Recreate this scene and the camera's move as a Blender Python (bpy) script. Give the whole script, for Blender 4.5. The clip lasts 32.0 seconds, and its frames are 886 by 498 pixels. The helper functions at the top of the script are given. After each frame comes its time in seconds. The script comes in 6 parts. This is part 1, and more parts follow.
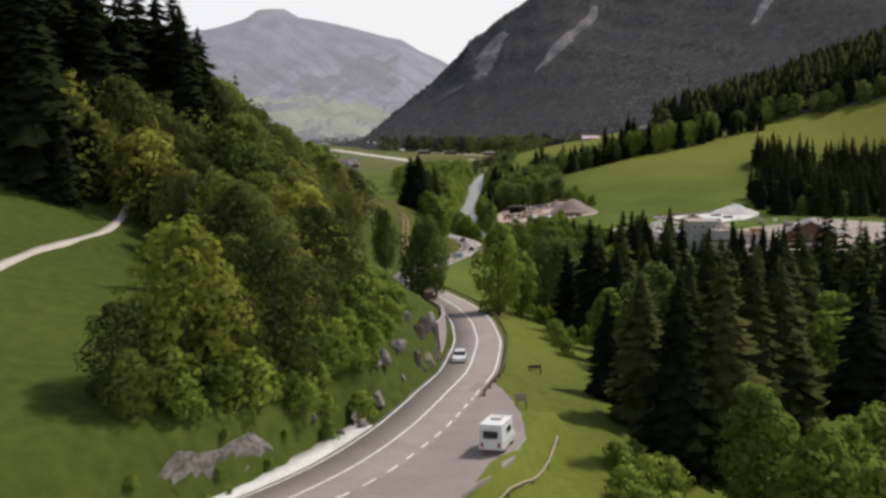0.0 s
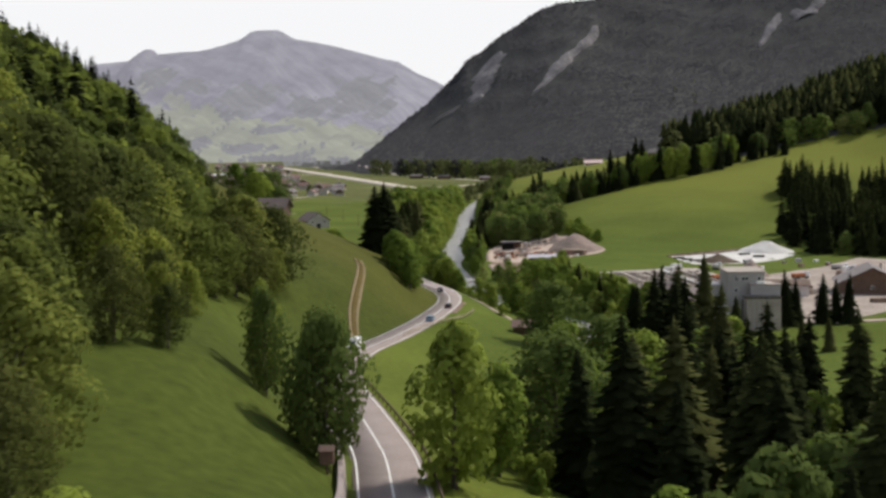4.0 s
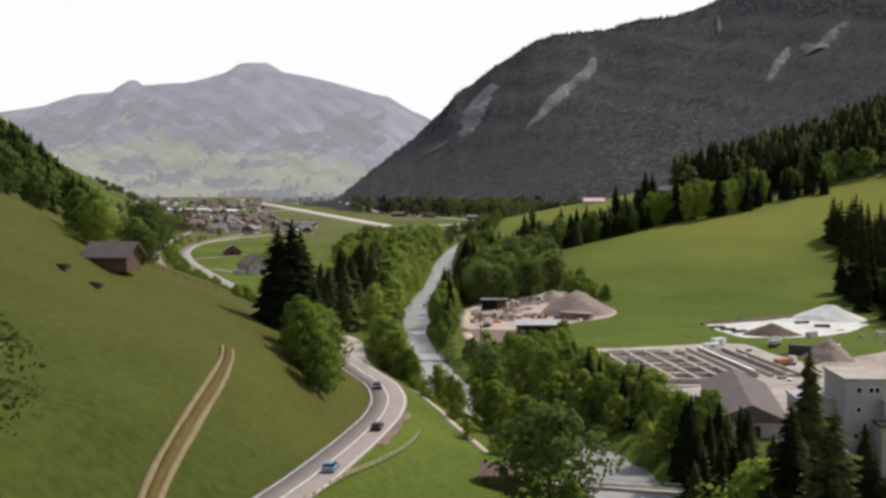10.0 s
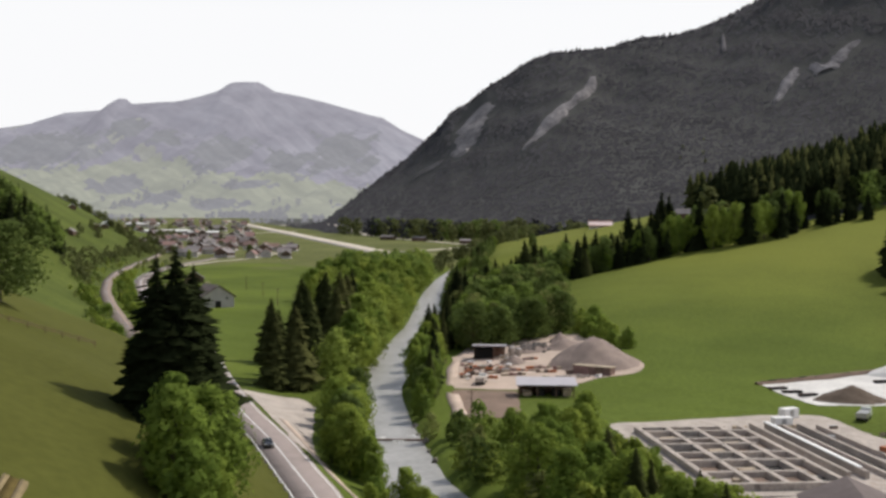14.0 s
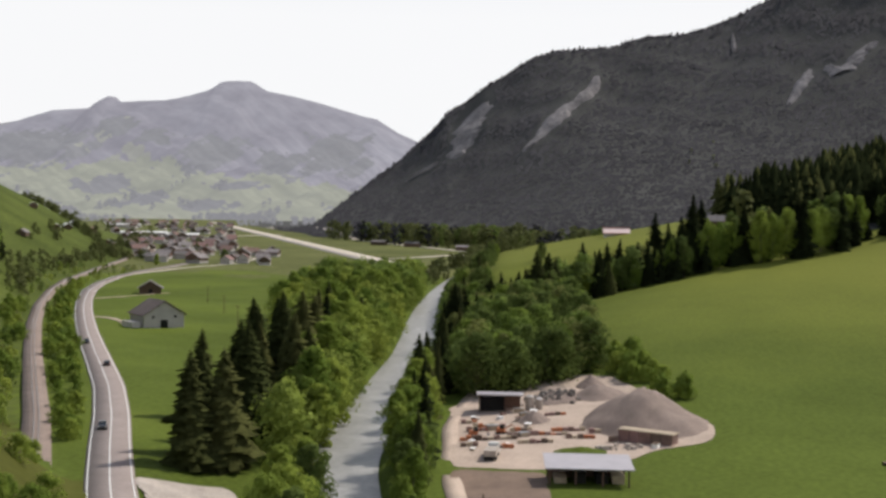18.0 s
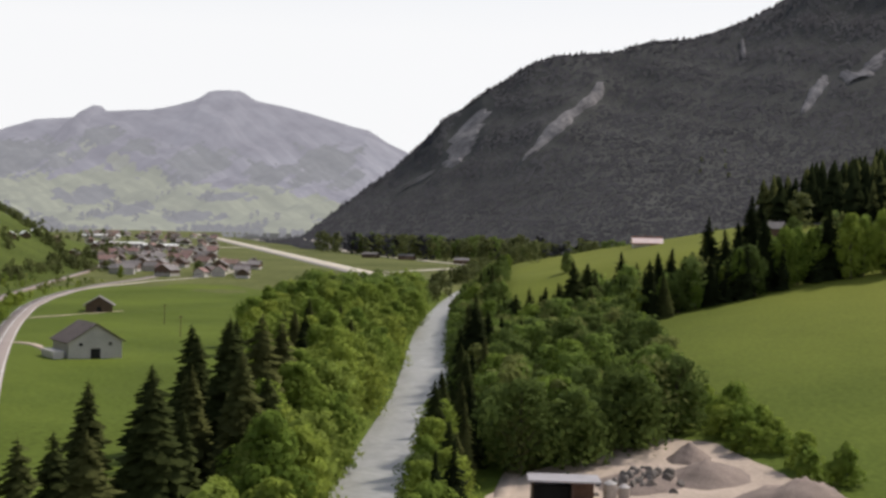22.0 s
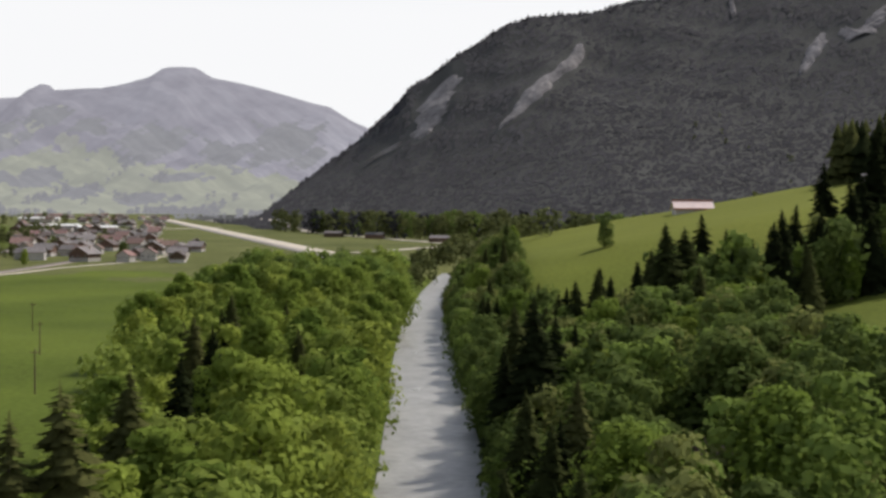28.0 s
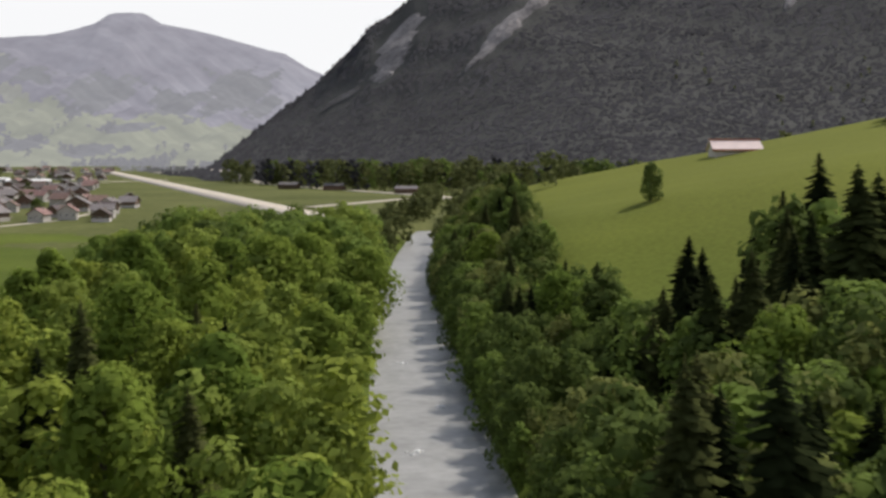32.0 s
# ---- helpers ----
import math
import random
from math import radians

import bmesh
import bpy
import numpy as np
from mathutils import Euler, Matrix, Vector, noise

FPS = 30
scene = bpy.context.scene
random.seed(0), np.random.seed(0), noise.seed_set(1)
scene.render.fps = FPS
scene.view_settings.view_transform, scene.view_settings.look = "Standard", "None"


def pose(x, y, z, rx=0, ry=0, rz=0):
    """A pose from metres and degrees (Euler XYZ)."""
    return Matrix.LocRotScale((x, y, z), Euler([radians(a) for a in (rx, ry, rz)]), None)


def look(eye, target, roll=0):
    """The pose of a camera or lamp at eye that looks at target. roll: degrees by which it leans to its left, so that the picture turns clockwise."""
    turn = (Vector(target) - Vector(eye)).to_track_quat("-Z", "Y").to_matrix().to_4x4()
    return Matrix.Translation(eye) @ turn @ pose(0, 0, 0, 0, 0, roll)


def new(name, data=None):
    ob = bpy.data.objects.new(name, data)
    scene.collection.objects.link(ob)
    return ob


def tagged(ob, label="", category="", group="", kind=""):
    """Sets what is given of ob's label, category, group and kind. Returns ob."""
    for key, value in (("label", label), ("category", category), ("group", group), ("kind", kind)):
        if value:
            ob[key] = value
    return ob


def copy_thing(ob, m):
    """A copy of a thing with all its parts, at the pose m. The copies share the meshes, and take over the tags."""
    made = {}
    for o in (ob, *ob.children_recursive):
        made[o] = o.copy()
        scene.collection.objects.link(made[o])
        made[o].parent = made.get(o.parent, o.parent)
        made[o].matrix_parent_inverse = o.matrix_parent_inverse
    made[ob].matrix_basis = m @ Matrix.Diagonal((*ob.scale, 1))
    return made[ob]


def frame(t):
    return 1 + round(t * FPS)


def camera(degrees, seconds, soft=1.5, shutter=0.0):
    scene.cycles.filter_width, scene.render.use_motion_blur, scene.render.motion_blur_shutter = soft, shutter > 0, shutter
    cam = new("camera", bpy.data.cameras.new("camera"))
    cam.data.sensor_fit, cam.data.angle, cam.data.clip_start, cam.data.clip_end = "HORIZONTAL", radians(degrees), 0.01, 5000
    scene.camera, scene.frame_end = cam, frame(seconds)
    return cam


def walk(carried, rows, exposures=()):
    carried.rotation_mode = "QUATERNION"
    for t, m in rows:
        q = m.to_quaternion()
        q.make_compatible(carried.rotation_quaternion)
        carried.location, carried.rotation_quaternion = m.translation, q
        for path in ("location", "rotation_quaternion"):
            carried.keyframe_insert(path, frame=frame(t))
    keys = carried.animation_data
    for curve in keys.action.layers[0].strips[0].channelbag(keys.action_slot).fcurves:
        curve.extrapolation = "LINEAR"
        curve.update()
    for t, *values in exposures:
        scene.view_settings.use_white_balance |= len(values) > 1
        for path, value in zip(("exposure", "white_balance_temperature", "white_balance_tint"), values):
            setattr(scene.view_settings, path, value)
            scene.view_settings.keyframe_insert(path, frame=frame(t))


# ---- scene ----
cam = camera(42, 32.0, soft=3.0, shutter=0.5)
# seconds, x, y, z, pitch, roll, heading
FLIGHT = [
    (0, -0.00, 6.12, 50.50, -5.92, -1.22, 1.12),
    (0.5, 0.86, 18.65, 50.64, -5.81, -1.22, 1.07),
    (1, 1.88, 31.24, 50.95, -5.66, -1.23, 1.03),
    (1.5, 2.91, 43.75, 51.16, -5.52, -1.25, 1.01),
    (2, 3.93, 56.13, 51.22, -5.38, -1.22, 1.00),
    (3, 5.70, 80.42, 50.90, -5.08, -1.22, 1.09),
    (3.5, 6.61, 92.36, 50.53, -4.91, -1.16, 1.09),
    (5.5, 9.80, 139.05, 49.50, -4.35, -0.88, 0.89),
    (6, 10.81, 150.56, 49.17, -4.16, -0.75, 0.86),
    (7, 12.53, 173.23, 48.50, -3.84, -0.55, 0.84),
    (8, 14.07, 195.64, 47.95, -3.52, -0.50, 0.79),
    (9, 15.37, 218.09, 47.46, -3.19, -0.39, 0.72),
    (10, 16.62, 240.62, 46.73, -2.85, -0.20, 0.64),
    (11, 17.58, 262.99, 45.88, -2.53, -0.02, 0.56),
    (12, 18.32, 285.34, 45.30, -2.20, 0.23, 0.49),
    (13, 18.70, 307.94, 45.27, -1.91, 0.30, 0.42),
    (14, 19.17, 330.91, 45.63, -1.70, 0.27, 0.37),
    (14.5, 19.36, 342.48, 45.75, -1.70, 0.33, 0.34),
    (16.5, 19.03, 389.49, 45.55, -1.76, 0.54, 0.21),
    (17, 18.78, 401.47, 45.54, -1.70, 0.67, 0.17),
    (18, 17.99, 425.71, 45.31, -1.47, 0.99, 0.08),
    (19, 16.58, 450.27, 44.77, -1.15, 1.18, -0.01),
    (20, 15.00, 474.98, 43.92, -0.89, 1.27, -0.07),
    (21, 13.23, 499.63, 42.63, -0.80, 1.32, -0.19),
    (22, 11.21, 524.14, 41.14, -0.74, 1.27, -0.37),
    (23, 9.47, 548.28, 39.51, -0.63, 1.12, -0.57),
    (24, 8.13, 572.59, 38.11, -0.53, 0.95, -0.81),
    (25, 6.82, 596.82, 36.98, -0.50, 0.74, -1.04),
    (25.5, 6.19, 608.77, 36.52, -0.53, 0.64, -1.18),
    (27.5, 3.98, 656.38, 35.24, -1.37, 0.44, -1.93),
    (28, 3.58, 668.47, 35.02, -1.66, 0.40, -2.17),
    (29, 2.77, 693.06, 34.67, -2.34, 0.15, -2.64),
    (30, 2.01, 718.08, 34.29, -3.01, -0.04, -3.09),
    (31, 1.22, 742.98, 33.94, -3.61, -0.19, -3.61),
    (32, 0.61, 767.58, 33.89, -4.16, -0.20, -4.20)]
PATH = [(t, pose(x, y, z, 90 + p, 0, h) @ pose(0, 0, 0, 0, 0, r)) for t, x, y, z, p, r, h in FLIGHT]
walk(cam, PATH, exposures=[(0, -0.06), (3, -0.02), (6, 0.03), (9, 0.06), (11, 0.08), (13, 0.06), (17, 0.02), (32, 0.02)])

# ---- world and light ----
SUN_EL, SUN_AZ = radians(48), radians(54)      # azimuth counted from +y towards +x
world = bpy.data.worlds.new("sky")
scene.world = world
world.use_nodes = True
nt = world.node_tree
sky = nt.nodes.new("ShaderNodeTexSky")
sky.sky_type, sky.sun_disc = "NISHITA", False
sky.sun_elevation, sky.sun_rotation = SUN_EL, SUN_AZ
sky.dust_density, sky.altitude = 4.0, 1000
veil = nt.nodes.new("ShaderNodeMix")
veil.data_type = "RGBA"
veil.inputs[7].default_value = (8.6, 8.6, 8.7, 1)
coord, split, fade = nt.nodes.new("ShaderNodeTexCoord"), nt.nodes.new("ShaderNodeSeparateXYZ"), nt.nodes.new("ShaderNodeMapRange")
fade.inputs[1].default_value, fade.inputs[2].default_value, fade.inputs[3].default_value, fade.inputs[4].default_value = 0.17, 0.62, 0.97, 0.1
nt.links.new(coord.outputs["Generated"], split.inputs[0])
nt.links.new(split.outputs[2], fade.inputs[0])
nt.links.new(fade.outputs[0], veil.inputs[0])
nt.links.new(sky.outputs[0], veil.inputs[6])
nt.links.new(veil.outputs[2], nt.nodes["Background"].inputs[0])
nt.nodes["Background"].inputs[1].default_value = 0.11
lamp = bpy.data.lights.new("sun", "SUN")
lamp.energy, lamp.angle, lamp.color = 3.3, radians(4), (1.0, 0.95, 0.86)
sun = new("sun", lamp)
sun_from = Vector((math.sin(SUN_AZ) * math.cos(SUN_EL), math.cos(SUN_AZ) * math.cos(SUN_EL), math.sin(SUN_EL)))
sun.matrix_world = look(sun_from * 100, (0, 0, 0))
scene.view_settings.exposure = 0.0


# ---- materials ----
def material(name, base, rough=0.8, metal=0.0, var=0.25, scale=1.0, fine=12.0, bump=0.0, tint=None, rand=0.0, spec=0.3, leafy=0.0, glow=None, island=False, dry=None):
    """Principled surface whose colour varies by a broad and a fine noise (scale in 1/m), by object, and with a little relief."""
    m = bpy.data.materials.new(name)
    m.use_nodes = True
    t = m.node_tree
    n, link = t.nodes, t.links.new
    bsdf = n["Principled BSDF"]
    bsdf.inputs["Roughness"].default_value, bsdf.inputs["Metallic"].default_value = rough, metal
    bsdf.inputs["Specular IOR Level"].default_value = spec
    geo = n.new("ShaderNodeNewGeometry")
    broad, small = n.new("ShaderNodeTexNoise"), n.new("ShaderNodeTexNoise")
    broad.inputs["Scale"].default_value, small.inputs["Scale"].default_value = scale, fine * scale
    broad.inputs["Detail"].default_value = small.inputs["Detail"].default_value = 4
    for tex in (broad, small):
        link(geo.outputs["Position"], tex.inputs["Vector"])
    add = n.new("ShaderNodeMath")
    link(broad.outputs[0], add.inputs[0]), link(small.outputs[0], add.inputs[1])
    ramp = n.new("ShaderNodeMapRange")
    ramp.inputs[1].default_value, ramp.inputs[2].default_value = 0.65, 1.35
    link(add.outputs[0], ramp.inputs[0])
    mix = n.new("ShaderNodeMix")
    mix.data_type = "RGBA"
    dark = tuple(c * (1 - var) for c in base)
    light = tint or tuple(min(1, c * (1 + var)) for c in base)
    mix.inputs[6].default_value, mix.inputs[7].default_value = (*dark, 1), (*light, 1)
    link(ramp.outputs[0], mix.inputs[0])
    out = mix.outputs[2]
    if dry:
        # grass grades to a second, yellower colour along one axis
        parts, rise, wild, high = n.new("ShaderNodeSeparateXYZ"), n.new("ShaderNodeMapRange"), n.new("ShaderNodeMath"), n.new("ShaderNodeMix")
        rise.inputs[1].default_value, rise.inputs[2].default_value = dry[0], dry[1]
        wild.operation, wild.inputs[1].default_value, wild.inputs[2].default_value, high.data_type = "MULTIPLY_ADD", dry[1] - dry[0], -0.5 * (dry[1] - dry[0]), "RGBA"
        pair = n.new("ShaderNodeMix")
        pair.data_type = "RGBA"
        pair.inputs[6].default_value, pair.inputs[7].default_value = (*(c * 0.8 for c in dry[2]), 1), (*(c * 1.15 for c in dry[2]), 1)
        link(ramp.outputs[0], pair.inputs[0]), link(pair.outputs[2], high.inputs[7])
        total = n.new("ShaderNodeMath")
        link(geo.outputs["Position"], parts.inputs[0]), link(broad.outputs[0], wild.inputs[0])
        link(parts.outputs[dry[3]], total.inputs[0]), link(wild.outputs[0], total.inputs[1]), link(total.outputs[0], rise.inputs[0])
        link(rise.outputs[0], high.inputs[0]), link(out, high.inputs[6])
        out = high.outputs[2]
    if rand:
        hsv = n.new("ShaderNodeHueSaturation")
        src = geo.outputs["Random Per Island"] if island else n.new("ShaderNodeObjectInfo").outputs["Random"]
        rv, rh = n.new("ShaderNodeMapRange"), n.new("ShaderNodeMapRange")
        rv.inputs[3].default_value, rv.inputs[4].default_value = 1 - rand, 1 + rand
        rh.inputs[3].default_value, rh.inputs[4].default_value = 0.5 + 0.05 * rand, 0.5 - 0.07 * rand
        link(src, rv.inputs[0]), link(src, rh.inputs[0])
        link(out, hsv.inputs["Color"]), link(rv.outputs[0], hsv.inputs["Value"]), link(rh.outputs[0], hsv.inputs["Hue"])
        out = hsv.outputs[0]
    link(out, bsdf.inputs["Base Color"])
    if bump:
        b = n.new("ShaderNodeBump")
        b.inputs["Strength"].default_value, b.inputs["Distance"].default_value = 0.6, bump
        link(small.outputs[0], b.inputs["Height"]), link(b.outputs[0], bsdf.inputs["Normal"])
    # even emission, used as airlight haze on the distant backdrop
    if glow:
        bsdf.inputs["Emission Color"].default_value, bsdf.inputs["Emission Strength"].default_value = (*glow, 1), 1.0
    if leafy:
        tr, ms = n.new("ShaderNodeBsdfTranslucent"), n.new("ShaderNodeMixShader")
        ms.inputs[0].default_value = leafy
        link(out, tr.inputs[0]), link(bsdf.outputs[0], ms.inputs[1]), link(tr.outputs[0], ms.inputs[2])
        link(ms.outputs[0], n["Material Output"].inputs[0])
    return m


GRASS = material("meadow_grass", (0.095, 0.126, 0.02), 0.95, var=0.34, scale=0.014, fine=60, bump=0.03, tint=(0.12, 0.16, 0.027), spec=0.06, dry=(2, 30, (0.155, 0.17, 0.03), 2))
VALLEY_GRASS = material("valley_grass", (0.105, 0.122, 0.035), 0.95, var=0.3, scale=0.012, fine=20, tint=(0.16, 0.165, 0.06), spec=0.06)
HILL_GRASS = material("hillside_grass", (0.075, 0.1, 0.022), 0.95, var=0.36, scale=0.02, fine=20, tint=(0.11, 0.135, 0.03), spec=0.05)
# hillside's weaker light darkens the base colour; the browner tone is its own
PASTURE = material("dimmed_rough_pasture", (0.066, 0.09, 0.017), 0.95, var=0.4, scale=0.022, fine=26, bump=0.05, tint=(0.085, 0.108, 0.021), spec=0.05, dry=(330, 460, (0.08, 0.084, 0.019), 1))
# greyed for haze on the far mountain; nearer woods share it
FOREST_FLOOR = material("hazed_forest_floor", (0.055, 0.055, 0.052), 0.95, var=0.35, scale=0.03, fine=10)
ASPHALT = material("worn_asphalt", (0.285, 0.235, 0.218), 0.85, var=0.14, scale=0.25, fine=9)
PAINT = material("road_paint", (0.78, 0.77, 0.74), 0.6, var=0.15, scale=1.5)
WATER = material("milky_water", (0.3, 0.29, 0.275), 0.42, var=0.22, scale=0.12, fine=5, bump=0.22, tint=(0.4, 0.39, 0.375), spec=0.4)
FOAM = material("white_water", (0.75, 0.75, 0.74), 0.6, var=0.3, scale=0.8, bump=0.2)
GRAVEL = material("pale_gravel", (0.47, 0.37, 0.3), 0.95, var=0.22, scale=0.1, fine=16, bump=0.06)
HEAP = material("gravel_heap", (0.26, 0.2, 0.17), 0.95, var=0.28, scale=0.25, fine=12, bump=0.15)
DIRT = material("brown_soil", (0.2, 0.14, 0.105), 0.95, var=0.3, scale=0.2, fine=10, bump=0.08)
DARK_STEEL_GREEN = material("dark_green_steel", (0.05, 0.06, 0.045), 0.6, var=0.25, scale=0.5, fine=6)
DARK_SOIL = material("dark_moist_soil", (0.12, 0.088, 0.065), 0.95, var=0.4, scale=0.3, fine=12, bump=0.1)
YARD_SOIL = material("stony_yard_soil", (0.34, 0.275, 0.225), 0.95, var=0.4, scale=0.09, fine=14, bump=0.08, tint=(0.5, 0.42, 0.36))
WHITE_GRAVEL = material("white_gravel", (0.62, 0.6, 0.57), 0.95, var=0.25, scale=0.12, fine=14, bump=0.06)
RUT = material("dry_wheel_rut", (0.22, 0.17, 0.09), 0.95, var=0.3, scale=0.5)
TRODDEN = material("trodden_grass", (0.12, 0.09, 0.032), 0.95, var=0.35, scale=0.6, spec=0.05)
CONCRETE = material("concrete", (0.41, 0.355, 0.31), 0.88, var=0.3, scale=0.25, fine=8)
RUNWAY = material("pale_runway_concrete", (0.5, 0.44, 0.37), 0.85, var=0.1, scale=0.03, fine=14)
NEEDLES = material("spruce_needles", (0.052, 0.06, 0.021), 0.95, var=0.5, scale=0.4, fine=6, rand=0.35, spec=0.0, leafy=0.15)
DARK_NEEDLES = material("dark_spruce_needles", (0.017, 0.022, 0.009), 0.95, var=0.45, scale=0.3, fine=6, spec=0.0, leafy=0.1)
LEAVES = material("broad_leaves", (0.2, 0.265, 0.048), 0.85, var=0.34, scale=0.3, fine=5, rand=0.22, spec=0.03, leafy=0.45)
GROVE_LEAVES = [material("grove_leaves", c, 0.85, var=0.34, scale=0.12, fine=6, spec=0.03, leafy=0.45) for c in ((0.235, 0.29, 0.062), (0.18, 0.245, 0.056), (0.285, 0.335, 0.064), (0.2, 0.22, 0.07), (0.118, 0.158, 0.042))]
# grey-blue haze of distance put into the needle colour
HAZED_NEEDLES = material("hazed_spruce_needles", (0.052, 0.051, 0.056), 0.95, var=0.22, scale=0.012, fine=5, spec=0.02)
SLOPE_LEAVES = [material("slope_leaves", c, 0.9, var=0.4, scale=0.15, fine=7, rand=r, spec=0.02, leafy=0.45) for c, r in (((0.235, 0.268, 0.052), 0.2), ((0.165, 0.195, 0.045), 0.25), ((0.3, 0.335, 0.058), 0.2), ((0.085, 0.102, 0.029), 0.25))]
FAR_LEAVES = material("distant_leaves", (0.12, 0.132, 0.05), 0.9, var=0.45, scale=0.03, fine=12, spec=0.04, leafy=0.3)
BARK = material("bark", (0.1, 0.08, 0.065), 0.95, var=0.3, scale=1, fine=6)
ROCK = material("grey_rock", (0.21, 0.185, 0.165), 0.95, var=0.55, scale=0.25, fine=9, bump=0.4, spec=0.1)
CLIFF = material("pale_limestone", (0.215, 0.2, 0.2), 0.95, var=0.4, scale=0.03, fine=5, bump=0.3, spec=0.1)
WALL_CONCRETE = material("weathered_wall_concrete", (0.36, 0.305, 0.285), 0.9, var=0.22, scale=0.3, fine=7, bump=0.03)
WOOD = material("weathered_timber", (0.13, 0.085, 0.06), 0.85, var=0.3, scale=0.6, fine=8, rand=0.3)
PALE_WOOD = material("pale_timber", (0.42, 0.34, 0.25), 0.85, var=0.25, scale=0.8, fine=6)
RENDER = material("pale_render", (0.5, 0.465, 0.445), 0.85, var=0.14, scale=0.3, fine=8, rand=0.2)
ROOF_PINK = material("faded_pink_sheet", (0.74, 0.58, 0.55), 0.6, var=0.12, scale=0.4)
ROOF_RED = material("red_brown_tiles", (0.21, 0.14, 0.115), 0.85, var=0.3, scale=0.5, fine=6, rand=0.35)
ROOF_BROWN = material("brown_sheet_roof", (0.138, 0.11, 0.104), 0.85, var=0.25, scale=0.3, fine=6)
ROOF_GREY = material("grey_tiles", (0.19, 0.17, 0.165), 0.8, var=0.25, scale=0.5, fine=6, rand=0.3)
ROOF_METAL = material("dull_sheet_metal", (0.46, 0.43, 0.45), 0.45, metal=0.2, var=0.12, scale=0.4)
WHITE = material("white_sheet", (0.82, 0.81, 0.79), 0.6, var=0.08, scale=0.3)
# near-black: painted shade inside openings, and real dark trim
DARK = material("dark_trim_and_shade", (0.018, 0.017, 0.016), 0.9, var=0.3, scale=1)
GLASS = material("dark_glass", (0.02, 0.025, 0.03), 0.08, var=0.1, scale=1, spec=0.6)
RUBBER = material("tyre_rubber", (0.02, 0.02, 0.02), 0.85, var=0.2, scale=3)
STEEL = material("galvanised_steel", (0.4, 0.4, 0.4), 0.4, metal=0.7, var=0.2, scale=1)
CAR_WHITE = material("white_car_paint", (0.78, 0.78, 0.77), 0.25, var=0.04, scale=1, spec=0.5)
CAR_DARK = material("black_car_paint", (0.025, 0.026, 0.03), 0.2, var=0.1, scale=1, spec=0.5)
CAR_BLUE = material("light_blue_car_paint", (0.2, 0.36, 0.5), 0.25, var=0.05, scale=1, spec=0.5)
RUST = material("orange_machine_paint", (0.4, 0.14, 0.06), 0.6, var=0.3, scale=1)
LAMP = material("clear_lamp_glass", (0.7, 0.68, 0.6), 0.15, var=0.05, scale=1)
TAIL = material("red_lamp_glass", (0.4, 0.02, 0.02), 0.2, var=0.05, scale=1)
# far haze: glow adds the airlight over greyed, paled base colours
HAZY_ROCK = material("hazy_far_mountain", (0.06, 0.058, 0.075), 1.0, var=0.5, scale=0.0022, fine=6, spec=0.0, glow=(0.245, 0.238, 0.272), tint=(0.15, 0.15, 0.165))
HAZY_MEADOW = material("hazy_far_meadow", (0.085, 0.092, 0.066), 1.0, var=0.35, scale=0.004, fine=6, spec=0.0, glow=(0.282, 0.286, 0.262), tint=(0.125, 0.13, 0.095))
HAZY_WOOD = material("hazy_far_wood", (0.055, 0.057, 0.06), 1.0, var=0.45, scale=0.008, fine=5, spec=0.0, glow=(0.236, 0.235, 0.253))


# ---- plan ----
def curve_of(points):
    pts = np.array(points, float)
    return lambda y: np.interp(y, pts[:, 0], pts[:, 1])


ROAD = [(-40, 60), (-26, 80), (-19.4, 90), (-10.7, 105), (-5.9, 120), (-2.7, 135), (0, 150), (1.7, 180), (0.9, 208), (-2.1, 236), (-7.6, 264), (-13.6, 292), (-16.4, 318),
        (-14.6, 342), (-9.4, 370), (-4.4, 403), (-0.5, 434), (2.2, 460), (2.6, 482), (-0.2, 503), (-7.0, 525), (-14.5, 549), (-25.6, 580), (-34.6, 608), (-43.3, 638),
        (-52.2, 670), (-65, 712), (-79, 752), (-96, 800), (-112, 846), (-130, 900), (-146, 950), (-161, 1000), (-177, 1060), (-188, 1118), (-194, 1180),
        (-195, 1240), (-190, 1300), (-186, 1400)]
road_x = curve_of([(y, x) for x, y in ROAD])
road_z = curve_of([(0, 21.4), (138, 20.4), (342, 9.5), (370, 7.7), (403, 5.9), (434, 4.5), (470, 3.1), (520, 2.4), (1000, 2.4), (1400, 7.2), (4800, 49.7)])
river_x = curve_of([(150, 114), (300, 78), (360, 61), (405, 50.5), (430, 46.5), (450, 44.5), (470, 39), (490, 31), (505, 25), (520, 18.5), (545, 11), (570, 7), (600, 2.6), (640, -1.6), (660, -2.2), (690, 0), (725, 2.6),
                    (760, 4.4), (820, 8.2), (888, 9.4), (930, 9.6), (1000, 11), (1060, 13.5), (1100, 16), (1168, 21), (1260, 30), (1500, 60), (2200, 110)])
rail_x = curve_of([(600, -44), (664, -66), (713, -84), (790, -112), (870, -140), (965, -171), (1050, -195), (1130, -213), (1260, -232), (1370, -246), (1600, -290), (4800, -900)])


def step(a, b, v):
    t = np.clip((v - a) / (b - a), 0, 1)
    return t * t * (3 - 2 * t)


def floor_z(y):
    return 2.2 + np.maximum(0, y - 1000) * 0.0125


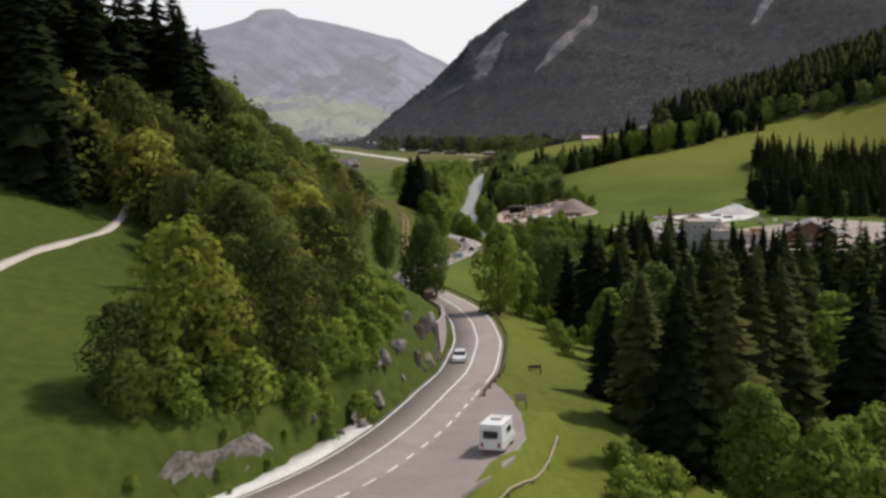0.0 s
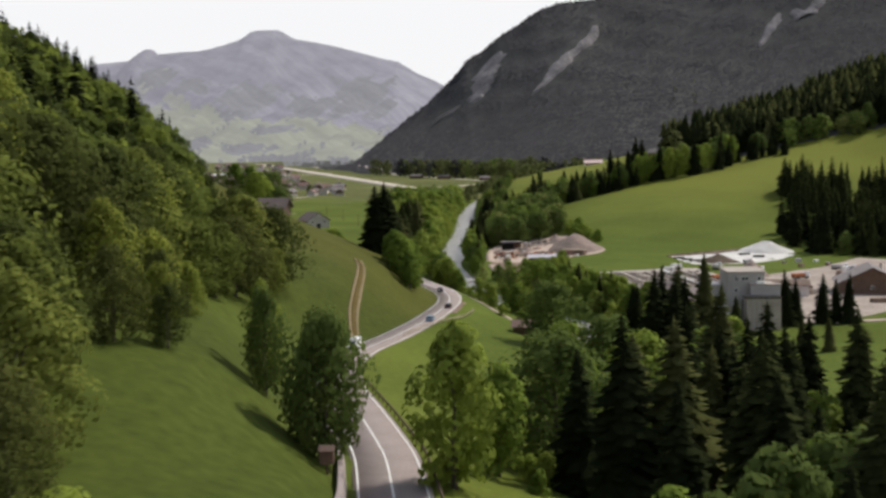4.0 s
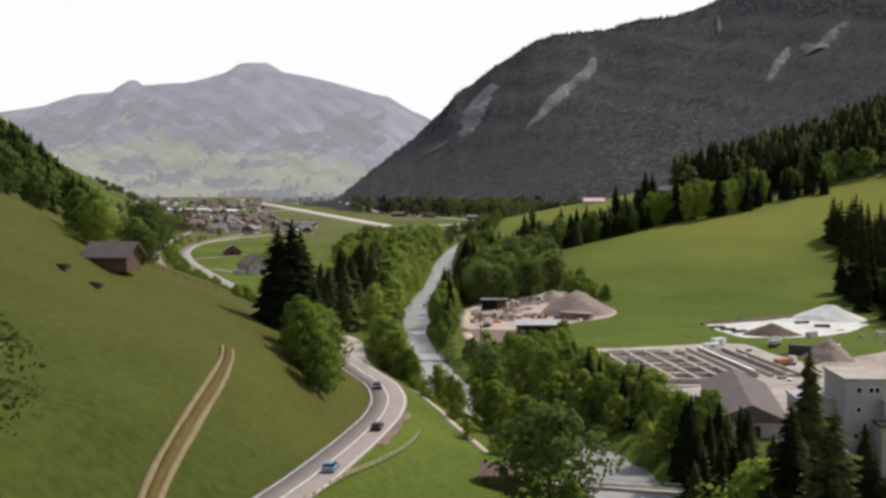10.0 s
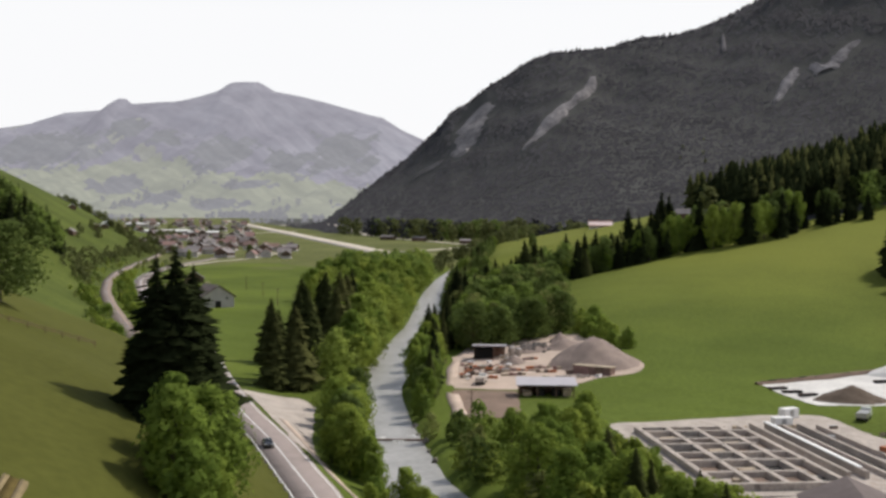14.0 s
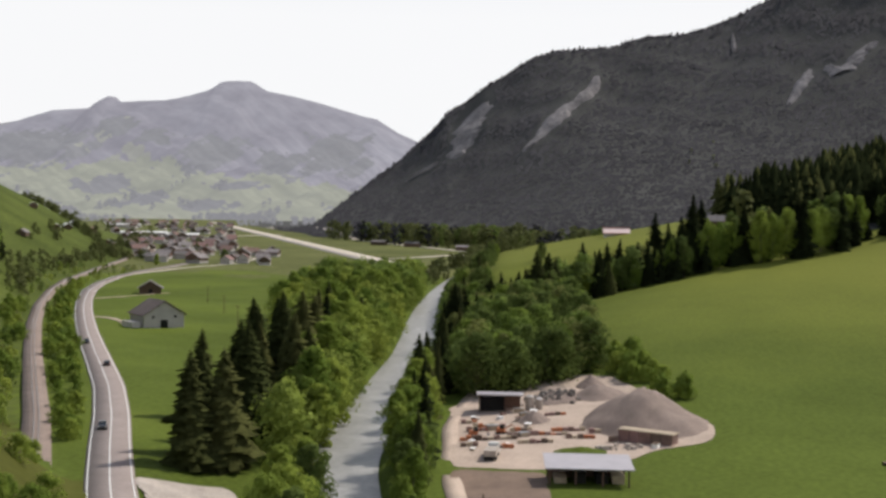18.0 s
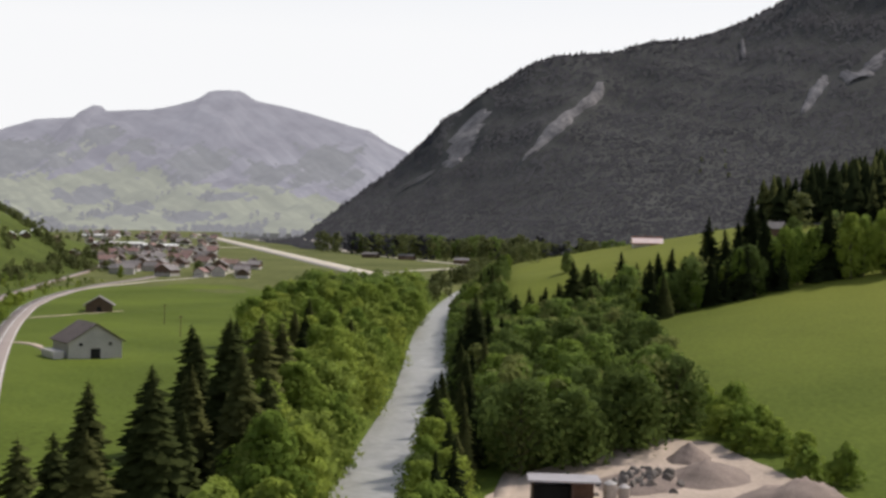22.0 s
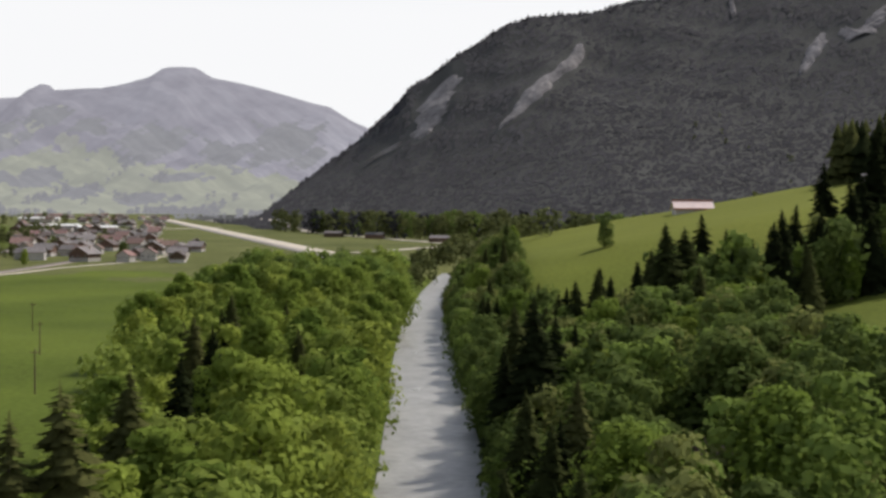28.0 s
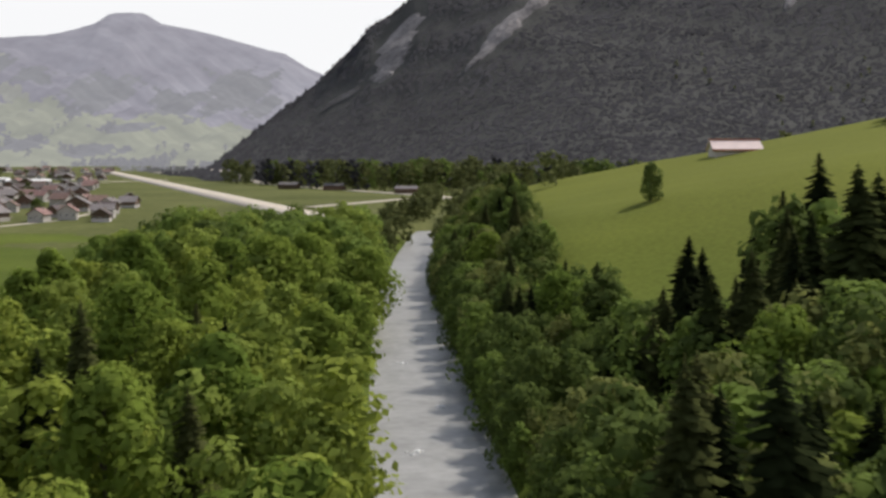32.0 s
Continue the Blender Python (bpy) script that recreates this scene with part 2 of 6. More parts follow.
crest_x = curve_of([(-420, 0), (-262, 0), (-218, 8), (-178, 40), (-117, 88), (-60, 131), (-35, 156), (-9, 180), (20, 214), (32, 220), (60, 240), (85, 262), (130, 288), (163, 311), (211, 327), (308, 334), (369, 353), (440, 361), (504, 382), (552, 406), (588, 425), (640, 460), (800, 545), (1100, 620), (1800, 700), (4500, 700)])


plain_z = curve_of([(100, -2), (380, -2.6), (480, -2.2), (720, -1.6), (850, 0.2), (1000, 2.2), (4800, 49.7)])
water_z = curve_of([(150, -8), (400, -5.2), (990, 0), (1260, 3), (1500, 6)])


runway_x = curve_of([(1305, -2), (1440, -41), (1700, -115), (2330, -296), (3150, -530)])


def crest_lag(x):
    return 0.6 * np.clip(np.asarray(x, float) - 85, 0, 200)


def ground(x, y):
    """Height of the land at x, y (arrays)."""
    x, y = np.broadcast_arrays(np.asarray(x, float), np.asarray(y, float))
    rx, rz, wx, f = road_x(y), road_z(y), river_x(y), floor_z(y)
    # between road and river
    t = np.clip((x - rx - 4.5) / np.maximum(wx - 9 - rx - 4.5, 6), 0, 1)
    low = plain_z(y)
    z = rz + (low - rz) * (1 - (1 - t) ** 1.6)
    # left hill
    gone = step(590, 668, y)
    foot = (rx - 4.5 - 2.7 * (1 - step(121, 129, y))) * (1 - gone) + (rail_x(y) - 6) * gone
    d = np.maximum(foot - x, 0)
    cut = 1 - step(175, 235, y)
    near_a = np.interp(d, [0, 1.5, 5, 40, 70, 160, 400], [0, 4.5, 7, 13, 24, 75, 200])
    near_b = np.interp(d, [0, 3, 16, 50, 80, 160, 400], [0, 1.5, 13, 27, 42, 90, 210])
    far = np.interp(d, [0, 12, 60, 120, 300, 900], [0, 3, 28, 62, 150, 300]) * (1 - step(1450, 2150, y)) + 30 * np.exp(-((x + 300) / 70) ** 2 - ((y - 1030) / 75) ** 2) * step(0, 30, d)
    hill = (near_a * cut + near_b * (1 - cut)) * (1 - gone) + far * gone
    z = np.where(x < foot, np.where(y < 600, rz, f) + hill, np.where(x < rx, rz * (1 - gone) + f * gone, z))
    # right of the river: a meadow hill, a dip behind its crest, a second meadow
    e = np.maximum(x - wx - 9, 0)
    right = plain_z(y)
    yy = y - crest_lag(x)
    rise = step(590, 890, yy) - 0.2 * step(895, 940, yy) + 0.1 * step(940, 1010, yy)
    slope = np.interp(x, [20, 75, 123, 162, 240, 295, 470, 900, 3000], [0, 12.5, 22.5, 30.5, 46, 61, 118, 240, 400])
    bank = 13 * step(950, 1045, y) * step(0, 26, e)
    back = 1 - step(1170, 1420, y - 0.9 * np.maximum(x - 190, 0))
    z = np.where(x > wx, right + (slope * rise + bank) * back, z)
    # wooded mountain across the valley
    toe = np.interp(x, [-250, 0, 100, 250, 700, 1500], [2150, 1960, 1880, 1720, 1600, 1400])
    up = np.clip((y - toe) / (2480 - toe), 0, 1)
    z = z + crest_x(x) * (0.55 * up ** 1.15 + 0.45 * up ** 2.4) * (1 - 0.25 * step(2600, 3600, y)) * step(-420, -180, x)
    # river bed
    w = np.abs(x - wx)
    wet = step(6.0, 11, w)
    z = np.where((w < 12) & (y < 1300), z * wet + (water_z(y) - 0.9) * (1 - wet), z)
    # lay-by and road bed
    bed = (1 - step(4.4, 5.6, np.abs(x - rx) - 2.3 * (x < rx) * (1 - step(121, 129, y))))
    lay = step(92, 99, y) * (1 - step(126, 134, y)) * (x > rx) * (1 - step(13.5, 15.5, x - rx))
    k = np.maximum(bed, lay)
    z = np.where(y < 1400, z * (1 - k) + (rz - 0.12) * k, z)
    return z


def axis(*runs):
    out = [runs[0][0]]
    for a, b, h in runs:
        out += list(np.linspace(a, b, max(2, int(round((b - a) / h)) + 1))[1:])
    return np.array(out)


def mesh_from(name, verts, faces, mats, smooth=False, index=None, normals=None):
    me = bpy.data.meshes.new(name)
    me.from_pydata([tuple(v) for v in verts], [], [tuple(f) for f in faces])
    if smooth:
        me.polygons.foreach_set("use_smooth", [True] * len(me.polygons))
    for m in mats if isinstance(mats, (list, tuple)) else [mats]:
        me.materials.append(m)
    if index is not None:
        me.polygons.foreach_set("material_index", [int(v) for v in index])
    if normals is not None and len(normals) == len(verts):
        me.polygons.foreach_set("use_smooth", [True] * len(me.polygons))
        me.normals_split_custom_set_from_vertices(normals)
    return me


def heightfield(name, xs, ys, zf, mats, label, pick=None, category="land"):
    X, Y = np.meshgrid(xs, ys)
    Z = zf(X, Y)
    nx, ny = len(xs), len(ys)
    i = (np.arange(ny - 1)[:, None] * nx + np.arange(nx - 1)[None, :]).ravel()
    faces = np.stack([i, i + 1, i + nx + 1, i + nx], 1)
    verts = np.stack([X.ravel(), Y.ravel(), Z.ravel()], 1)
    mid = verts[faces].mean(1)
    index = pick(mid[:, 0], mid[:, 1], mid[:, 2]) if pick else None
    me = mesh_from(name, verts.tolist(), faces.tolist(), mats, True, index)
    return tagged(new(name, me), label, category, kind="structure")


def rough(x, y, s, seed=0.0):
    """Cheap smooth unevenness between about -1 and 1."""
    return (np.sin(x * s + 1.3 + seed) * np.cos(y * s * 0.83 + seed * 2.1) + 0.6 * np.sin(x * s * 2.3 - y * s * 1.7 + seed * 3.7) + 0.4 * np.cos(y * s * 4.1 + x * s * 3.1 + seed)) / 2


def land(x, y):
    off = np.minimum(np.abs(x - road_x(y)) - 6, np.abs(x - river_x(y)) - 9)
    calm = step(0, 14, off) * (1 - step(1200, 1400, y))
    return ground(x, y) + calm * (0.4 * rough(x, y, 0.07) + 0.04 * rough(x, y, 0.4, 2)) + 14 * step(2000, 2400, y) * (1 - 0.85 * step(2380, 2470, y)) * step(-100, 100, x) * rough(x, y, 0.017, 1)


XS = axis((-1500, -700, 80), (-700, -300, 20), (-300, -120, 6), (-120, -26, 3), (-26, 30, 1.6), (30, 130, 3), (130, 420, 8), (420, 900, 20), (900, 3000, 100))
YS = axis((-150, 60, 15), (60, 640, 2.5), (640, 1250, 5), (1250, 1700, 15), (1700, 2600, 22), (2600, 3500, 60))
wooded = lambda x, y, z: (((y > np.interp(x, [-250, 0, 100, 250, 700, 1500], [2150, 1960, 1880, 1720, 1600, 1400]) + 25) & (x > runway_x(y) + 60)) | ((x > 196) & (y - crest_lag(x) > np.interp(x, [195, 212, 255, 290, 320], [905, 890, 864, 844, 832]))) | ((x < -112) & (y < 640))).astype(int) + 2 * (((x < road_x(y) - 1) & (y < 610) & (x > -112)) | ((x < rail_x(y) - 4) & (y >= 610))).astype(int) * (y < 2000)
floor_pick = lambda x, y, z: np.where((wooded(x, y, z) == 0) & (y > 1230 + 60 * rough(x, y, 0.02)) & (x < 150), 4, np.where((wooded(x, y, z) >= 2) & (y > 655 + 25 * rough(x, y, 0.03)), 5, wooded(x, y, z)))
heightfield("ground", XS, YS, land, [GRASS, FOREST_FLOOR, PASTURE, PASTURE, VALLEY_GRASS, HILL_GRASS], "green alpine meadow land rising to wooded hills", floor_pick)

# far mountain and slopes that close the valley
peak_x = curve_of([(-3200, 150), (-2700, 190), (-2097, 274), (-1815, 325), (-1573, 361), (-1513, 371), (-1452, 390), (-1392, 410), (-1312, 416), (-1251, 421), (-1215, 451), (-1191, 464), (-1171, 462), (-1151, 444), (-1070, 446), (-969, 454), (-889, 472), (-839, 489), (-813, 504), (-789, 521), (-765, 526), (-688, 527), (-668, 518), (-647, 504), (-627, 492), (-536, 475), (-445, 453), (-343, 424), (-283, 407), (-232, 396), (-160, 350), (-89, 316), (44, 241), (400, 160), (1500, 120)])


def massif(x, y):
    t = np.clip((y - 3220) / (4560 - 3220), 0, 1)
    shape = 0.16 * t + 0.22 * step(0.1, 0.55, t) + 0.62 * step(0.5, 1.0, t)
    fold = rough(x, y, 0.006, 3) * 42 + rough(x, y, 0.014, 5) * 26 + rough(x, y, 0.04, 8) * 8
    return 26 + (peak_x(x) - 16) * np.minimum(shape, 1) + fold * 4 * t * (1 - t) - 260 * np.clip((y - 4560) / 200, 0, 1)


# woods on the far mountain: centre x, half width, lower and upper height
FAR_WOODS = [(-729, 100, 178, 318), (-506, 80, 170, 268), (-339, 125, 158, 340), (-1339, 200, 195, 338), (-1093, 68, 300, 382), (-944, 66, 278, 338), (-992, 75, 98, 168), (-812, 78, 66, 112), (-577, 90, 118, 148), (-1500, 130, 110, 180), (-640, 90, 60, 90)]


def far_cover(x, y, z):
    """0 meadow, 1 rock and scrub, 2 wood, 3 high pasture."""
    frayed = 0.4 * rough(x, z * 1.6, 0.023, 5) + 0.35 * rough(x, z * 1.5, 0.061, 2)
    wood = np.zeros(x.shape, bool)
    for cx, rx, low, high in FAR_WOODS:
        u, v = (x - cx) / rx, (2 * z - low - high) / (high - low)
        wood |= np.maximum(np.abs(u), np.abs(v)) * 0.45 + np.hypot(u, v) * 0.55 + 1.0 * frayed < 0.86
    wood |= (rough(x, z * 2.2, 0.016, 11) + 0.5 * rough(x, z * 2, 0.05, 3) > 0.95) & (z < 200)
    alp = (rough(x, z * 1.4, 0.012, 13) + 0.35 * rough(x, z, 0.05, 6) > 0.35 + (z - 250) / 260) & (x < -880)
    line = np.interp(x, [-1600, -1200, -850, -700, -500, -350, -150], [185, 205, 230, 170, 178, 150, 95])
    return np.where(wood, 2, np.where(z + 45 * frayed < line, 0, np.where(alp, 3, 1)))


# high pasture with its haze as glow and paled colour
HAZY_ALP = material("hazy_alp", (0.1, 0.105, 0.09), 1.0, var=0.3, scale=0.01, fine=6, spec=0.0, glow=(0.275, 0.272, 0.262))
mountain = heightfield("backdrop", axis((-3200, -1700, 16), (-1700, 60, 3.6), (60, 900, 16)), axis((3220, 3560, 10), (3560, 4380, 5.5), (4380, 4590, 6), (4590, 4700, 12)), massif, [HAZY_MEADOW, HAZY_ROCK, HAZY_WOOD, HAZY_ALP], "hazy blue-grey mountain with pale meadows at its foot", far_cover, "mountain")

MIDWAY = Vector((15, 218, 47))
mountain.matrix_basis = Matrix.Translation(MIDWAY) @ Matrix.Diagonal((1.085, 1.085, 1.065, 1)) @ Matrix.Translation(-MIDWAY)


class Shape:
    """Collects vertices and faces for one mesh."""

    def __init__(self):
        self.v, self.f, self.n = [], [], []

    def box(self, x0, y0, z0, x1, y1, z1, inset=0.0):
        o, i = len(self.v), inset
        self.v += [(x0, y0, z0), (x1, y0, z0), (x1, y1, z0), (x0, y1, z0), (x0 + i, y0 + i, z1), (x1 - i, y0 + i, z1), (x1 - i, y1 - i, z1), (x0 + i, y1 - i, z1)]
        self.f += [tuple(o + k for k in q) for q in ((3, 2, 1, 0), (4, 5, 6, 7), (0, 1, 5, 4), (1, 2, 6, 5), (2, 3, 7, 6), (3, 0, 4, 7))]
        return self

    def tube(self, a, b, ra, rb=None, n=8, caps=True):
        a, b, rb = Vector(a), Vector(b), ra if rb is None else rb
        q = (b - a).to_track_quat("Z", "Y")
        o = len(self.v)
        for p, r in ((a, ra), (b, rb)):
            for k in range(n):
                self.v.append(tuple(p + q @ Vector((math.cos(6.2832 * k / n) * r, math.sin(6.2832 * k / n) * r, 0))))
        self.f += [(o + k, o + (k + 1) % n, o + n + (k + 1) % n, o + n + k) for k in range(n)]
        if caps:
            self.f += [tuple(o + k for k in reversed(range(n))), tuple(o + n + k for k in range(n))]
        return self

    def pipe(self, pts, r, n=5):
        """One bent tube through the points."""
        o = len(self.v)
        for k, p in enumerate(pts):
            d = Vector(pts[min(k + 1, len(pts) - 1)]) - Vector(pts[max(k - 1, 0)])
            q = d.to_track_quat("Z", "Y")
            self.v += [tuple(Vector(p) + q @ Vector((math.cos(6.2832 * j / n) * r, math.sin(6.2832 * j / n) * r, 0))) for j in range(n)]
            if k:
                b = o + k * n
                self.f += [(b - n + j, b - n + (j + 1) % n, b + (j + 1) % n, b + j) for j in range(n)]
        self.f += [tuple(o + j for j in reversed(range(n))), tuple(len(self.v) - n + j for j in range(n))]
        return self

    def prism(self, outline, x0, x1, tuck=0.0, tuck_from=1e9):
        """An outline in y, z pulled along x; points above tuck_from draw in by tuck."""
        o, n = len(self.v), len(outline)
        for x, sgn in ((x0, 1), (x1, -1)):
            self.v += [(x + sgn * (tuck if z > tuck_from else 0), y, z) for y, z in outline]
        self.f += [tuple(o + k for k in range(n)), tuple(o + n + k for k in reversed(range(n)))]
        self.f += [(o + (k + 1) % n, o + k, o + n + k, o + n + (k + 1) % n) for k in range(n)]
        return self


def part(name, shape, mat, parent, label="", smooth=False):
    ob = new(name, mesh_from(name, shape.v, shape.f, mat, smooth, normals=shape.n or None))
    ob.parent = parent
    return tagged(ob, label)


def thing(name, m, label, category, group="", kind=""):
    root = new(name)
    root.matrix_basis = m
    return tagged(root, label, category, group, kind)


def spot(x, y, turn=0.0, up=0.0):
    return pose(x, y, float(ground(x, y)) + up, 0, 0, turn)


# ---- road, river, paths ----
def smooth_line(points, gap=3.0, rounds=6):
    pts = np.array(points, float)
    seg = np.r_[0, np.cumsum(np.hypot(*np.diff(pts, axis=0).T))]
    s = np.arange(0, seg[-1], gap)
    c = np.stack([np.interp(s, seg, pts[:, 0]), np.interp(s, seg, pts[:, 1])], 1)
    for _ in range(rounds):
        c[1:-1] = (c[:-2] + 2 * c[1:-1] + c[2:]) / 4
    d = np.gradient(c, axis=0)
    d /= np.linalg.norm(d, axis=1)[:, None]
    return c, np.stack([d[:, 1], -d[:, 0]], 1)


def ribbon(name, points, width, zf, mat, label="", off=0.0, lift=0.0, thick=0.0, on=0, gap=0, parent=None, wob=0.0, category=""):
    """A strip along a line of points at a sideways offset; zf gives its height; on, gap: dashes, in steps of 3 m (1 m when dashed)."""
    c, side = smooth_line(points, 1.0 if on else 3.0, 18 if on else 6)
    half = width / 2 + (wob * rough(c[:, 0], c[:, 1], 0.14, off) if wob else np.zeros(len(c)))
    lo, hi = c + side * (off - half)[:, None], c + side * (off + half)[:, None]
    zl, zh = zf(lo[:, 0], lo[:, 1], c[:, 1]), zf(hi[:, 0], hi[:, 1], c[:, 1])
    v, f = [], []
    for k in range(len(c)):
        v += [(*lo[k], zl[k] + lift), (*hi[k], zh[k] + lift), (*lo[k], zl[k] + lift - thick), (*hi[k], zh[k] + lift - thick)]
        if k and not (on and (k % (on + gap)) >= on):
            j = 4 * k
            f.append((j - 4, j - 3, j + 1, j))
            if thick:
                f += [(j - 3, j - 1, j + 3, j + 1), (j - 2, j - 4, j, j + 2)]
    ob = new(name, mesh_from(name, v, f, mat, not on))
    ob.parent = parent
    if label:
        tagged(ob, label, category or name.replace("_", " "), kind="structure")
    return ob


on_road = lambda x, y, yc: road_z(yc)
on_land = lambda x, y, yc: ground(x, y)
road = ribbon("road", ROAD, 8.0, on_road, ASPHALT, "worn two-lane asphalt valley road with white lines", thick=0.5)
lines = [p for p in ROAD if p[1] < 1210]
ribbon("centre_line", lines, 0.22, on_road, PAINT, off=0.0, lift=0.012, parent=road)
ribbon("edge_line", lines, 0.2, on_road, PAINT, off=-3.5, lift=0.012, parent=road)
ribbon("edge_line", [p for p in lines if p[1] > 126], 0.2, on_road, PAINT, off=3.5, lift=0.012, parent=road)
ribbon("dashed_line", [p for p in ROAD if p[1] < 140], 0.22, on_road, PAINT, off=3.5, lift=0.012, on=2, gap=2, parent=road)
ribbon("shoulder", [p for p in ROAD if 86 <= p[1] <= 128], 2.5, on_road, WHITE_GRAVEL, "pale concrete gutter strip beside the road", off=-5.3, lift=0.1, thick=0.5, wob=0.15)
in_river = lambda x, y, yc: water_z(yc)
river_line = [(float(river_x(y)), y) for y in range(170, 1490, 8)]
river = ribbon("water", river_line, 15.5, in_river, WATER, "milky grey mountain river with small standing waves", category="river")
rng = random.Random(7)
for k, (x, y, s) in enumerate(((7.5, 905, 1.1), (12.5, 930, 0.8), (12, 990, 1.3), (9, 1053, 1.2), (15, 1000, 0.7), (8, 965, 0.7), (5, 800, 0.8), (46, 420, 2.2), (49, 413, 2.2), (51, 407, 2.0), (45, 417, 1.9), (48, 431, 1.8), (44, 440, 1.5), (8, 580, 1.4), (4, 583, 1.0), (11, 586, 0.9), (2, 700, 0.8), (27, 500, 1.1))):
    sh = Shape()
    for j in range(9):
        a, d = rng.uniform(0, 6.28), rng.uniform(0, 1.6) * s
        cx, cy, r = math.cos(a) * d, math.sin(a) * d * 0.7, s * rng.uniform(0.25, 0.6)
        sh.tube((cx, cy, -0.2), (cx + 0.1, cy, 0.1 + 0.12 * rng.random()), r, r * 0.5, 7)
    ob = new("foam", mesh_from("foam", sh.v, sh.f, FOAM, True))
    ob.matrix_basis = pose(x, y, float(water_z(y)), 0, 0, rng.uniform(0, 40))
    tagged(ob, "white broken water over river stones", "foam", "foam patches on the river", "stuff")

RAIL = [(float(rail_x(y)), y) for y in (600, 640, 664, 713, 750, 790, 830, 870, 920, 965, 1010, 1050, 1090, 1130, 1190, 1260, 1310, 1370, 1480, 1600)]
bed = ribbon("railway_bed", RAIL, 5.6, lambda x, y, yc: floor_z(yc) + 0.55, HEAP, "brown-grey ballast bed of a single-track railway", thick=1.2, category="railway")
for o in (-0.5, 0.5):
    ribbon("rail", RAIL, 0.12, lambda x, y, yc: floor_z(yc) + 0.7, STEEL, off=o, thick=0.14, parent=bed)
path = ribbon("path", [(-17, 580), (-8, 552), (-3, 533), (6, 508), (12, 488), (17, 465), (22, 448), (25, 436)], 1.6, on_land, GRAVEL, "pale gravel footpath along the river bank", lift=0.12, thick=0.5, wob=0.25)
TRACK = [(-15.8, 350), (-17.2, 359), (-19.4, 376), (-20.4, 398), (-21.4, 425), (-22.6, 438), (-24.4, 446)]
ribbon("field_track", TRACK, 1.3, on_land, TRODDEN, "worn brown strip between the wheel ruts", lift=0.2, thick=0.4, wob=0.3)
for o in (-0.9, 0.9):
    ribbon("field_track", TRACK, 0.6, on_land, RUT, "dry wheel rut across the meadow", off=o * 0.95, lift=0.28, thick=0.4, wob=0.1)
ribbon("field_track", [(-53, 125), (-54, 149), (-55, 175), (-55.5, 193), (-58, 207), (-63, 205), (-72, 196), (-84, 186)], 1.0, on_land, RUNWAY, "pale farm track across the upper meadow", lift=0.3, thick=0.5, wob=0.2)
ribbon("brook", [(-37, 770), (-40, 800), (-41, 815), (-42, 838), (-46, 866)], 1.3, on_land, WATER, "narrow brook at the edge of the grove", lift=0.1, thick=0.3, wob=0.3)
ribbon("lane", [(-134, 906), (-122, 905), (-112, 890), (-104, 872)], 3.0, on_land, GRAVEL, "gravel lane to the barns", lift=0.1, thick=0.3, wob=0.3)
ribbon("lane", [(-158, 1006), (-146, 1024), (-130, 1050)], 2.2, on_land, GRAVEL, "gravel lane to the barns", lift=0.1, thick=0.3, wob=0.3)
ribbon("lane", [(-193, 1200), (-175, 1290), (-150, 1360), (-148, 1440), (-175, 1500)], 4.0, on_land, RUNWAY, "pale lane into the village", lift=0.15, thick=0.3)
ribbon("lane", [(62, 426), (77, 432), (99, 442), (140, 452), (190, 466)], 3.2, on_land, GRAVEL, "pale gravel lane in front of the works", lift=0.12, thick=0.3, wob=0.4)
ribbon("earth_bank", [(103, 645.5), (112, 651), (125, 658.5), (138, 666), (148, 672), (160, 664)], 1.6, on_land, DIRT, "dark earth bank along the white ground", lift=0.9, thick=1.2, wob=0.4, category="bank")
ribbon("lane", [(22, 600), (19.5, 640), (20, 690), (25, 725), (30, 745), (33, 775), (36, 800), (37, 815)], 3.2, on_land, GRAVEL, "pale gravel lane along the river", lift=0.12, thick=0.3, wob=0.4)

# ---- airfield ----
field_z = lambda x, y, yc: ground(x, y)
ribbon("runway", [(float(runway_x(y)), y) for y in (1305, 1440, 1700, 2000, 2330, 2700, 3150)], 25, field_z, RUNWAY, "long pale concrete runway of a small airfield", lift=0.3, thick=0.5)
ribbon("taxiway", [(95, 1400), (60, 1640), (-60, 1900), (-330, 2700)], 12, field_z, RUNWAY, "pale taxiway beside the runway", lift=0.3, thick=0.5)
ribbon("taxiway", [(60, 1640), (20, 1570), (-30, 1480)], 9, field_z, RUNWAY, "pale taxiway beside the runway", lift=0.34, thick=0.5)
ribbon("taxiway", [(-230, 2180), (-300, 2080), (-380, 2020)], 10, field_z, RUNWAY, "pale taxiway beside the runway", lift=0.34, thick=0.5)


